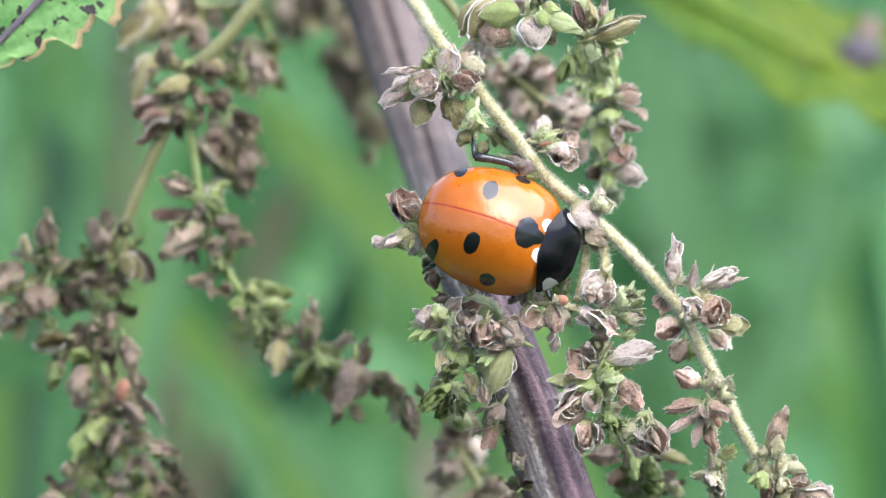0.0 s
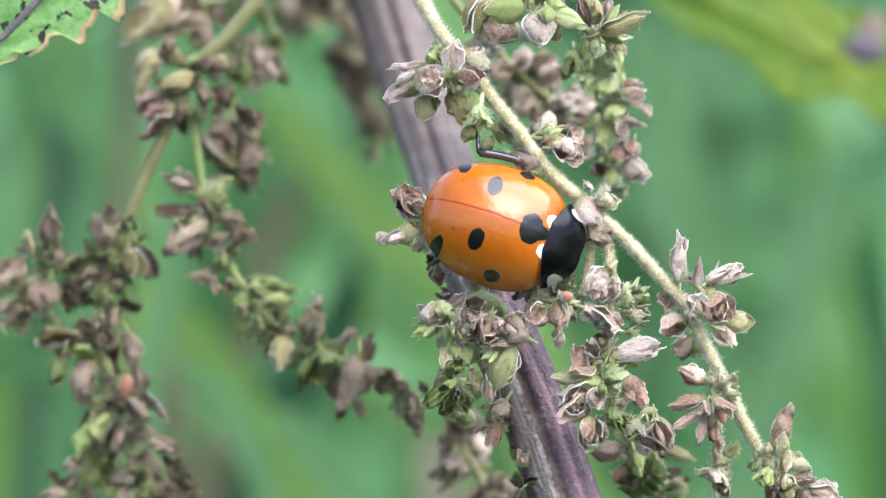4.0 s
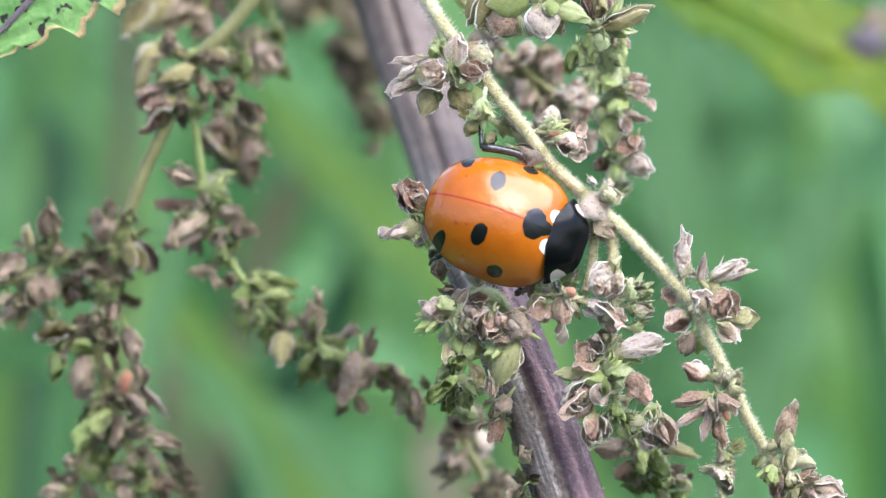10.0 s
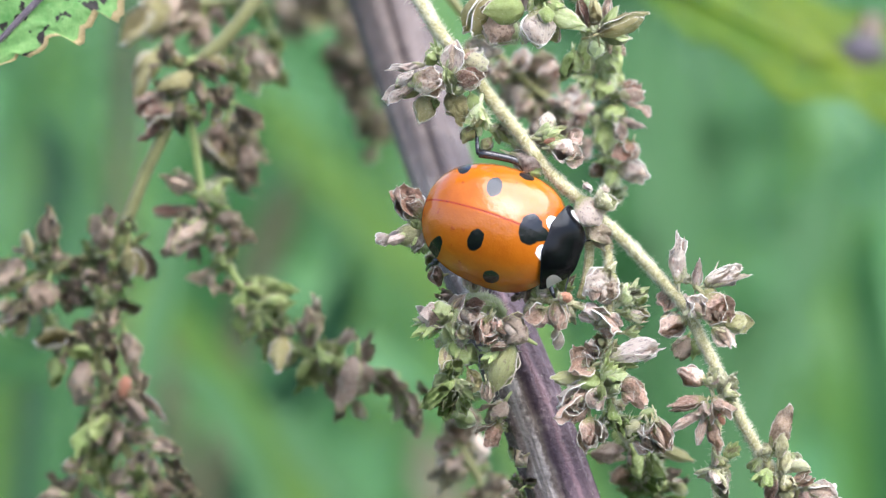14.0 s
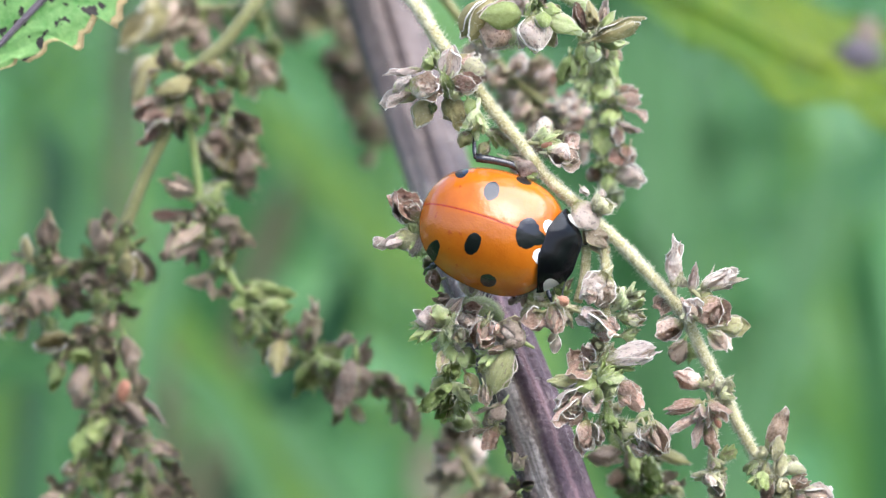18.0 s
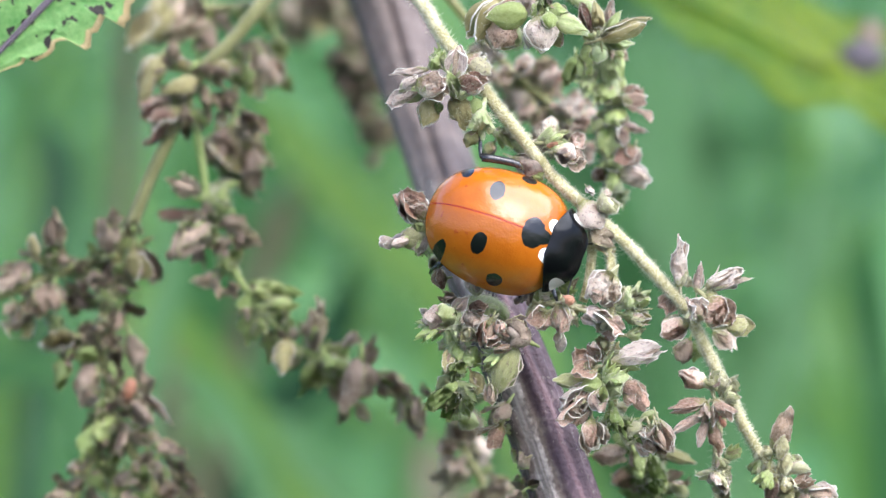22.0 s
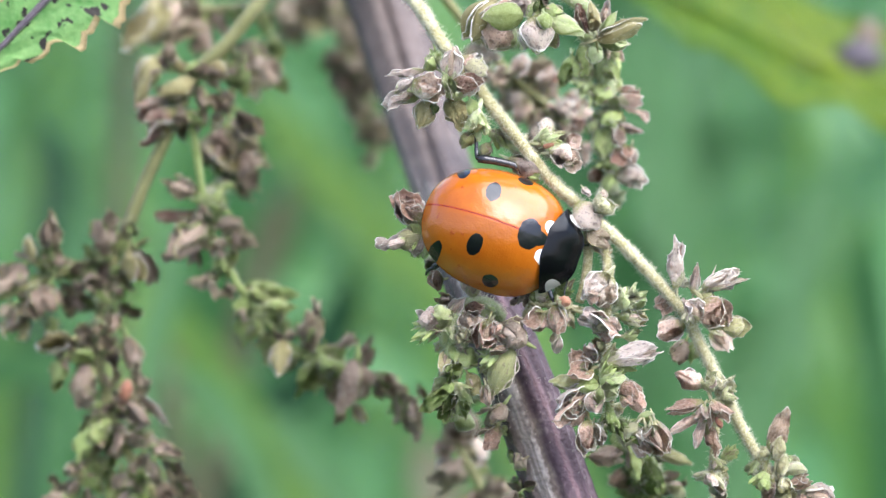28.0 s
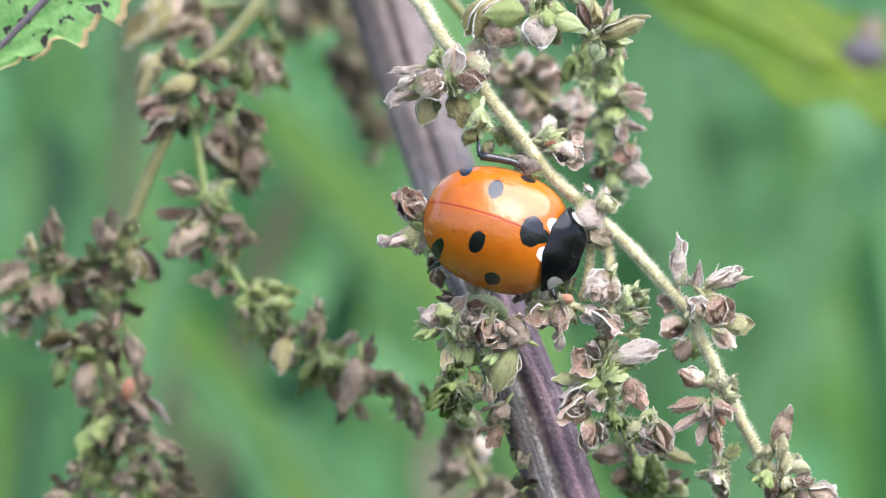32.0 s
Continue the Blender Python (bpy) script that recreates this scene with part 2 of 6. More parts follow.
def stem_material():
    m, t, p = material("purple_brown_stem", 0.5, 0.35)
    streak = noise_of(t, 1.0, 5, "UV", (14, 0.5, 1))
    blot = noise_of(t, 0.9, 5)
    fine = noise_of(t, 5.0, 5)
    f = math_node(t, "ADD", math_node(t, "MULTIPLY", streak, 0.3), math_node(t, "ADD", math_node(t, "MULTIPLY", blot, 0.4), math_node(t, "MULTIPLY", fine, 0.35)))
    colour = ramp(t, f, [(0.34, (0.032, 0.023, 0.019)), (0.46, (0.070, 0.051, 0.043)), (0.57, (0.112, 0.083, 0.070)), (0.70, (0.20, 0.155, 0.13))])
    c = t.nodes.new("ShaderNodeTexCoord")
    x = t.nodes.new("ShaderNodeSeparateXYZ")
    t.links.new(c.outputs["UV"], x.inputs[0])
    low_down = node(t, "MapRange")
    low_down.inputs[1].default_value, low_down.inputs[2].default_value = 3.3, 4.6
    t.links.new(x.outputs[1], low_down.inputs[0])
    ripe = ramp(t, f, [(0.34, (0.033, 0.017, 0.024)), (0.46, (0.065, 0.036, 0.043)), (0.57, (0.105, 0.063, 0.070)), (0.70, (0.25, 0.18, 0.175))])
    colour = mix(t, low_down.outputs[0], colour, ripe)
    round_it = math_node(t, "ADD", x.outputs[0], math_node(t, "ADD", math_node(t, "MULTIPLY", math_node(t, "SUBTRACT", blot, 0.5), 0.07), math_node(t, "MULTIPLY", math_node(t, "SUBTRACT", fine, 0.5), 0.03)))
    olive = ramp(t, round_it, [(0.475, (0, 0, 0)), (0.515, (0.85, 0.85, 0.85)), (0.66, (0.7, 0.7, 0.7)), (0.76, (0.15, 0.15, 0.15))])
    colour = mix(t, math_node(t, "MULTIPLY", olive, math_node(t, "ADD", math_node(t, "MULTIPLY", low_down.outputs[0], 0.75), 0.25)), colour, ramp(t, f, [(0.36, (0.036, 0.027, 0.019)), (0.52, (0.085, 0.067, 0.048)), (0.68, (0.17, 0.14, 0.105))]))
    # Pale rib on the lower stem, with its whitish highlight put into the colour.
    rib_shine = ramp(t, round_it, [(0.525, (0, 0, 0)), (0.548, (1, 1, 1)), (0.572, (0.9, 0.9, 0.9)), (0.60, (0, 0, 0))])
    rib_shine = math_node(t, "MULTIPLY", math_node(t, "MULTIPLY", rib_shine, low_down.outputs[0]), ramp(t, streak, [(0.34, (0.15, 0.15, 0.15)), (0.54, (1, 1, 1))]))
    colour = mix(t, rib_shine, colour, (0.58, 0.51, 0.44))
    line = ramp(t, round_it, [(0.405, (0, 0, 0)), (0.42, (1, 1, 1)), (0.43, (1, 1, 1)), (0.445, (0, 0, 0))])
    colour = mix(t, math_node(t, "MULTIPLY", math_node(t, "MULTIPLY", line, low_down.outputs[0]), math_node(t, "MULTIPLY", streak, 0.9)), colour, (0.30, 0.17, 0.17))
    t.links.new(colour, p.inputs["Base Color"])
    bump(t, p, math_node(t, "ADD", streak, math_node(t, "MULTIPLY", fine, 0.9)), 0.9, 0.16)
    return m


def leaf_material(name, dark, light, spot=None, scale=0.25, through_it=0.4):
    m, t, p = material(name, 0.5, 0.35)
    big, fine = noise_of(t, scale, 4), noise_of(t, scale * 8, 5)
    f = math_node(t, "ADD", math_node(t, "MULTIPLY", big, 0.7), math_node(t, "MULTIPLY", fine, 0.3))
    colour = ramp(t, f, [(0.32, dark), (0.68, light)])
    if spot:
        marks = noise_of(t, spot[2], 2)
        colour = mix(t, ramp(t, marks, [(spot[0], (0, 0, 0)), (spot[0] + 0.03, (1, 1, 1))]), colour, spot[1])
    t.links.new(colour, p.inputs["Base Color"])
    bump(t, p, fine, 0.5, 0.15)
    see_through(m, t, p, colour, through_it)
    return m


M_STEM = stem_material()
M_LEAF_A = leaf_material("eaten_nettle_leaf", (0.15, 0.36, 0.10), (0.43, 0.62, 0.25), (0.60, (0.06, 0.05, 0.045), 1.4), 0.5)
M_LEAF_B = leaf_material("yellowing_leaf", (0.052, 0.150, 0.005), (0.205, 0.265, 0.011), (0.70, (0.52, 0.54, 0.30), 0.35), 0.10)
M_EDGE = tissue("dry_leaf_edge", [(0.3, (0.38, 0.26, 0.11)), (0.7, (0.66, 0.52, 0.28))], 2.0, 0.6, 0.3)
M_VEIN = tissue("dark_vein", [(0.3, (0.03, 0.022, 0.03)), (0.7, (0.10, 0.075, 0.09))], 2.0, 0.5, 0.0)
M_GRASS = leaf_material("meadow_grass", (0.056, 0.142, 0.049), (0.129, 0.267, 0.099), None, 0.004)
M_BLADE = leaf_material("bright_grass_blade", (0.10, 0.22, 0.040), (0.19, 0.315, 0.065), None, 0.02)
M_TEAL = leaf_material("cool_green_leaf", (0.052, 0.155, 0.050), (0.112, 0.267, 0.092), None, 0.02)
M_MINT = leaf_material("pale_mint_leaf", (0.080, 0.200, 0.069), (0.155, 0.310, 0.124), None, 0.02)
# Dark green: shade of the gaps between background plants, put into blade colour.
M_DARK = leaf_material("gap_shade", (0.017, 0.065, 0.026), (0.043, 0.120, 0.052), None, 0.02)
M_STRAW = leaf_material("dead_grass_stalk", (0.129, 0.129, 0.073), (0.258, 0.241, 0.146), None, 0.02, 0.2)
M_SOIL = leaf_material("meadow_soil", (0.026, 0.065, 0.017), (0.052, 0.129, 0.034), None, 0.002, 0.0)


# ---- mesh helpers; every mesh is drawn in millimetres ----
def world_of(ob):
    return (world_of(ob.parent) if ob.parent else Matrix()) @ ob.matrix_basis


def place(ob, parent, m):
    """Put ob under parent (or at top level) so that it stands at m in the world."""
    if parent:
        ob.parent = parent
        m = world_of(parent).inverted() @ m
    ob.matrix_basis = m
    return ob


def finish(bm, name, materials, smooth=True):
    bmesh.ops.recalc_face_normals(bm, faces=bm.faces)
    for f in bm.faces:
        f.smooth = smooth
    me = bpy.data.meshes.new(name)
    for v in bm.verts:
        v.co *= MM
    bm.to_mesh(me)
    bm.free()
    for m in materials if isinstance(materials, (list, tuple)) else [materials]:
        me.materials.append(m)
    return me


def part(name, bm, materials, parent=None, label="", m=None):
    me = bm if isinstance(bm, bpy.types.Mesh) else finish(bm, name, materials)
    ob = place(new(name, me), parent, PLAN if m is None else m)
    return tagged(ob, label)


def smooth_path(points, step=4):
    """A smooth curve through the points, `step` pieces to each span."""
    pts = [Vector(p[:3]) for p in points]
    gaps = [max(1e-6, (b - a).length) for a, b in zip(pts, pts[1:])]
    slopes = [(b - a) / g for a, b, g in zip(pts, pts[1:], gaps)]
    tangents = [slopes[0]] + [(slopes[i - 1] * gaps[i] + slopes[i] * gaps[i - 1]) / (gaps[i] + gaps[i - 1]) for i in range(1, len(slopes))] + [slopes[-1]]
    out = []
    for i, g in enumerate(gaps):
        for k in range(step):
            t = k / step
            out.append((2 * t ** 3 - 3 * t * t + 1) * pts[i] + (t ** 3 - 2 * t * t + t) * g * tangents[i]
                       + (3 * t * t - 2 * t ** 3) * pts[i + 1] + (t ** 3 - t * t) * g * tangents[i + 1])
    return out + [pts[-1]]


def frames_along(path):
    side = Vector((0, 1, 0))
    out = []
    for i, p in enumerate(path):
        d = (path[min(i + 1, len(path) - 1)] - path[max(i - 1, 0)]).normalized()
        side = (side - d * side.dot(d)).normalized()
        out.append((p, d, side, d.cross(side)))
    return out


def tube(bm, path, radii, sides=10, shape=None, slot=0, jitter=0.0, rng=random):
    """A tube along a path; radii: one at each end or one per point; shape(angle) swells it."""
    uv = bm.loops.layers.uv.verify()
    rings, n, run = [], len(path), 0.0
    for i, (p, d, a, b) in enumerate(frames_along(path)):
        r = radii[i] if len(radii) == n else radii[0] + (radii[-1] - radii[0]) * i / (n - 1)
        if i:
            run += (p - path[i - 1]).length
        ring = []
        for k in range(sides):
            g = 2 * math.pi * k / sides
            q = r * (shape(g) if shape else 1) * (1 + jitter * (rng.random() - 0.5))
            ring.append(bm.verts.new(p + q * (math.cos(g) * a + math.sin(g) * b)))
        rings.append((ring, run))
    for (r0, v0), (r1, v1) in zip(rings, rings[1:]):
        for k in range(sides):
            f = bm.faces.new((r0[k], r0[(k + 1) % sides], r1[(k + 1) % sides], r1[k]))
            f.material_index = slot
            for loop, q in zip(f.loops, ((k, v0), (k + 1, v0), (k + 1, v1), (k, v1))):
                loop[uv].uv = (q[0] / sides, q[1] * 0.1)
    for ring, turn in ((rings[0][0], -1), (rings[-1][0], 1)):
        f = bm.faces.new(ring[::turn])
        f.material_index = slot


def hair(bm, root, tip, r, slot=0):
    """One fine three-sided spike."""
    d = (tip - root).normalized()
    a = d.orthogonal().normalized()
    b = d.cross(a)
    base = [bm.verts.new(root + r * (math.cos(g) * a + math.sin(g) * b)) for g in (0, 2.09, 4.19)]
    top = bm.verts.new(tip)
    for i in range(3):
        bm.faces.new((base[i], base[(i + 1) % 3], top)).material_index = slot


def blob(bm, centre, radii, turn=None, seg=10, rings=7, slot=0, rough=0.0, seed=0):
    """A rounded body with uneven skin."""
    got = bmesh.ops.create_uvsphere(bm, u_segments=seg, v_segments=rings, radius=1.0)["verts"]
    q = turn or Matrix.Identity(3)
    for v in got:
        n = 1 + rough * noise.noise(v.co * 2.3 + Vector((seed * 7.1, seed, 0)))
        v.co = Vector(centre) + q @ Vector((v.co.x * radii[0] * n, v.co.y * radii[1] * n, v.co.z * radii[2] * n))
        for f in v.link_faces:
            f.material_index = slot


# ---- the ladybird: x to the head, y to its left, z up from its back ----
ELYTRA = (2.62, 2.40)      # half width, height of the dome


def rim_at(g):
    """The outline of the wing cases at angle g from the head."""
    x = math.cos(g)
    y = math.sin(g)
    n = 2.5 if x > 0 else 2.25
    q = (abs(x) ** n + abs(y) ** n) ** (-1 / n)
    return Vector((q * x * (2.77 if x > 0 else 3.42), q * y * ELYTRA[0], 0))


def dome(g, s):
    """A point on the wing cases: s from the crown (0) to the rim (1)."""
    p = rim_at(g) * s
    p.z = ELYTRA[1] * max(0.0, 1 - s ** 2.35) ** 0.62
    p.z += 0.15 * (math.exp(-abs(p.y) / 0.6) - 0.25) * (1 - s ** 3) * max(0.45, min(1.0, (1.3 - p.x) / 0.9))          # low crest along the seam
    p.z -= 0.03 * math.exp(-(p.y / 0.05) ** 2) * (1 - s ** 6) * max(0.12, min(1.0, (0.8 - p.x) / 0.7))
    return p


def wing_case_material():
    m, t, p = material("orange_wing_case", 0.14, 0.48)
    c = t.nodes.new("ShaderNodeTexCoord")
    wob = node(t, "TexNoise", Scale=1.6 / MM, Detail=2.0)
    t.links.new(c.outputs["Object"], wob.inputs[0])
    s = t.nodes.new("ShaderNodeSeparateXYZ")
    t.links.new(c.outputs["Object"], s.inputs[0])
    wob2 = noise_of(t, 5.5, 3)
    w = math_node(t, "ADD", math_node(t, "MULTIPLY", math_node(t, "SUBTRACT", wob.outputs[0], 0.5), 0.42), math_node(t, "MULTIPLY", math_node(t, "SUBTRACT", wob2, 0.5), 0.16))
    across = math_node(t, "ABSOLUTE", s.outputs[1])

    def ellipse(x, y, rx, ry):
        dx = math_node(t, "DIVIDE", math_node(t, "SUBTRACT", s.outputs[0], x * MM), rx * MM)
        dy = math_node(t, "DIVIDE", math_node(t, "SUBTRACT", across, y * MM), ry * MM)
        r = math_node(t, "SQRT", math_node(t, "ADD", math_node(t, "MULTIPLY", dx, dx), math_node(t, "MULTIPLY", dy, dy)))
        return math_node(t, "ADD", r, w)

    black = ellipse(*SPOTS[0])
    for q in SPOTS[1:]:
        black = math_node(t, "MINIMUM", black, ellipse(*q))
    white = ellipse(2.16, 0.66, 0.52, 0.36)
    grain, stain = noise_of(t, 2.2, 4), noise_of(t, 0.35, 3)
    f = math_node(t, "ADD", math_node(t, "MULTIPLY", stain, 0.7), math_node(t, "MULTIPLY", grain, 0.3))
    body = ramp(t, f, [(0.30, (0.28, 0.066, 0.003)), (0.52, (0.335, 0.089, 0.004)), (0.75, (0.38, 0.113, 0.007))])
    body = mix(t, math_node(t, "MULTIPLY", ramp(t, noise_of(t, 2.6, 2), [(0.68, (0, 0, 0)), (0.73, (1, 1, 1))]), 0.6), body, (0.22, 0.026, 0.003))
    body = mix(t, ramp(t, math_node(t, "DIVIDE", across, 0.06 * MM), [(0.5, (1, 1, 1)), (1.0, (0, 0, 0))]), body, (0.30, 0.035, 0.003))
    body = mix(t, ramp(t, white, [(0.94, (1, 1, 1)), (1.0, (0, 0, 0))]), body, (0.82, 0.80, 0.74))
    body = mix(t, ramp(t, black, [(0.95, (1, 1, 1)), (1.0, (0, 0, 0))]), body, (0.004, 0.004, 0.005))
    t.links.new(body, p.inputs["Base Color"])
    bump(t, p, math_node(t, "ADD", noise_of(t, 11, 3), math_node(t, "MULTIPLY", noise_of(t, 1.3, 3), 5.0)), 0.5, 0.014)
    return m


SPOTS = [(1.16, 0.0, 0.52, 0.69), (1.55, 0.0, 0.44, 0.34), (-0.90, 1.20, 0.33, 0.48), (0.26, 2.30, 0.36, 0.22), (-2.38, 1.88, 0.27, 0.44)]


def shield_material():
    m, t, p = material("black_white_shield", 0.16, 0.35)
    c = t.nodes.new("ShaderNodeTexCoord")
    s = t.nodes.new("ShaderNodeSeparateXYZ")
    t.links.new(c.outputs["Object"], s.inputs[0])
    across = math_node(t, "ABSOLUTE", s.outputs[1])
    dx = math_node(t, "DIVIDE", math_node(t, "SUBTRACT", s.outputs[0], 3.05 * MM), 0.56 * MM)
    dy = math_node(t, "DIVIDE", math_node(t, "SUBTRACT", across, 1.56 * MM), 0.34 * MM)
    r = math_node(t, "SQRT", math_node(t, "ADD", math_node(t, "MULTIPLY", dx, dx), math_node(t, "MULTIPLY", dy, dy)))
    r = math_node(t, "ADD", r, math_node(t, "MULTIPLY", noise_of(t, 2.0, 2), 0.2))
    colour = mix(t, ramp(t, r, [(0.98, (1, 1, 1)), (1.06, (0, 0, 0))]), (0.004, 0.004, 0.005), (0.62, 0.60, 0.54))
    t.links.new(colour, p.inputs["Base Color"])
    bump(t, p, noise_of(t, 12, 3), 0.2, 0.015)
    return m


def black_material():
    m, t, p = material("black_shell", 0.2, 0.6)
    t.links.new(ramp(t, noise_of(t, 3, 4), [(0.35, (0.008, 0.008, 0.009)), (0.7, (0.03, 0.028, 0.028))]), p.inputs["Base Color"])
    bump(t, p, noise_of(t, 8, 3), 0.4, 0.03)
    return m


def half_case(side):
    """One wing case, with its edge turned in."""
    bm = bmesh.new()
    ng, ns = 40, 22
    grid = []
    for i in range(ng + 1):
        g = side * math.pi * i / ng
        row = [dome(g, (k / ns) ** 0.8) for k in range(ns + 1)]
        edge = row[-1]
        row.append(Vector((edge.x * 1.012, edge.y * 1.012, -0.10)))
        row.append(Vector((edge.x * 0.93, edge.y * 0.93, -0.20)))
        grid.append([bm.verts.new(p + Vector((0, side * 0.006, 0))) for p in row])
    for a, b in zip(grid, grid[1:]):
        for k in range(len(a) - 1):
            bm.faces.new((a[k], a[k + 1], b[k + 1], b[k]))
    bmesh.ops.remove_doubles(bm, verts=bm.verts, dist=0.002)
    return bm


def shield():
    """The neck shield: a broad curved plate, hollowed in front."""
    bm = bmesh.new()
    nu, nv = 24, 12
    grid = []
    for i in range(nu + 1):
        v = -1 + 2 * i / nu
        back = 1.78 + 0.62 * abs(v) ** 1.5
        front = 3.62 - 0.62 * abs(v) ** 3.2 - 0.06 * math.exp(-(v / 0.4) ** 2)
        row = []
        for k in range(nv + 1):
            u = k / nv
            x = back + (front - back) * u
            y = 1.95 * v * (1 - 0.26 * u ** 1.6)
            z = 1.62 * max(0.0, 1 - abs(v) ** 2.4) ** 0.6 * (1 - 0.62 * u ** 2.2) + 0.14 - 0.24 * u
            row.append(bm.verts.new((x, y, z)))
        grid.append(row)
    for a, b in zip(grid, grid[1:]):
        for k in range(nv):
            bm.faces.new((a[k], a[k + 1], b[k + 1], b[k]))
    bmesh.ops.solidify(bm, geom=bm.faces[:], thickness=0.08)
    return bm


def limb(points, radii, sides=8):
    bm = bmesh.new()
    tube(bm, smooth_path(points, 3), [radii[0] + (radii[1] - radii[0]) * i / (3 * (len(points) - 1)) for i in range(3 * (len(points) - 1) + 1)], sides)
    return bm


def ladybird(m):
    case, black, plate = wing_case_material(), black_material(), shield_material()
    bug = place(new("ladybird"), None, m)
    tagged(bug, "glossy orange seven-spot ladybird clinging to a seeding nettle spray", "ladybird")
    part("wing_case", half_case(1), case, bug, m=m)
    part("wing_case", half_case(-1), case, bug, m=m)
    part("pronotum", shield(), plate, bug, "black neck shield with white front corners", m=m)
    bm = bmesh.new()
    blob(bm, (-0.3, 0, -0.25), (2.95, 2.45, 0.55), seg=24, rings=10)
    part("abdomen", bm, black, bug, "black underside", m=m)
    bm = bmesh.new()
    blob(bm, (3.05, 0, -0.05), (0.50, 0.95, 0.52), seg=16, rings=10, rough=0.08)
    part("head", bm, black, bug, "black head tucked under the shield", m=m)
    for side in (1, -1):
        bm = bmesh.new()
        blob(bm, (3.28, side * 0.86, 0.0), (0.17, 0.14, 0.17))
        part("eye", bm, black, bug, m=m)
    for pts, r in LEGS:
        cut = len(pts) - 2 if len(pts) == 5 else len(pts) - 3
        leg = part("leg", limb(pts[:cut], r), black, bug, m=m)
        part("shin", limb(pts[cut - 1:], (r[1] * 0.62, r[1] * 0.40)), black, leg, m=m)
    for pts in FEELERS:
        bm = limb(pts, (0.04, 0.03), 6)
        blob(bm, pts[-1], (0.07, 0.05, 0.05))
        part("antenna", bm, black, bug, m=m)
    return bug


LEGS = [
    (((0.35, 2.5, 0.0), (-0.15, 2.90, 0.1), (-1.10, 2.86, 0.2), (-2.00, 2.68, 0.2), (-2.08, 2.80, 0.12), (-2.28, 3.25, 0.1), (-2.52, 3.85, 0.0)), (0.15, 0.19)),
    (((2.6, 1.2, -0.2), (3.2, 1.7, -0.5), (3.6, 1.9, -0.7), (3.9, 2.0, -1.0), (4.0, 2.2, -1.4)), (0.15, 0.12)),
    (((-1.0, 1.6, -0.3), (-1.5, 2.0, -0.6), (-2.2, 2.1, -0.9), (-2.4, 2.1, -1.3), (-2.5, 2.2, -1.7)), (0.16, 0.13)),
    (((2.6, -1.2, -0.2), (2.9, -1.7, -0.2), (3.1, -1.95, -0.2), (3.3, -2.2, -0.2), (3.45, -2.5, -0.3)), (0.12, 0.09)),
    (((0.8, -1.7, -0.3), (1.2, -2.0, -0.6), (1.5, -2.2, -1.0), (1.7, -2.3, -1.5), (1.8, -2.35, -2.0)), (0.16, 0.13)),
    (((-1.4, -1.5, -0.3), (-1.9, -1.9, -0.5), (-2.2, -2.3, -0.7), (-2.35, -2.45, -1.0), (-2.4, -2.6, -1.5)), (0.18, 0.15)),
]
FEELERS = [((3.42, -0.75, -0.05), (3.44, -1.2, -0.12), (3.5, -1.6, -0.12), (3.72, -1.9, -0.15)),
           ((3.5, 0.7, -0.05), (3.85, 0.9, -0.15), (4.0, 1.1, -0.2))]
BUG = PLAN @ Matrix.Translation(Vector((2.52, 0.00, 1.13)) * MM) @ pose(0, 0, 0, 90, 0, 0) @ pose(0, 0, 0, 0, 0, -20) @ pose(0, 0, 0, -9, 0, 0)
ladybird(BUG)


# ---- nettle florets ----
RAG = 1.0                 # how crumpled the valves are


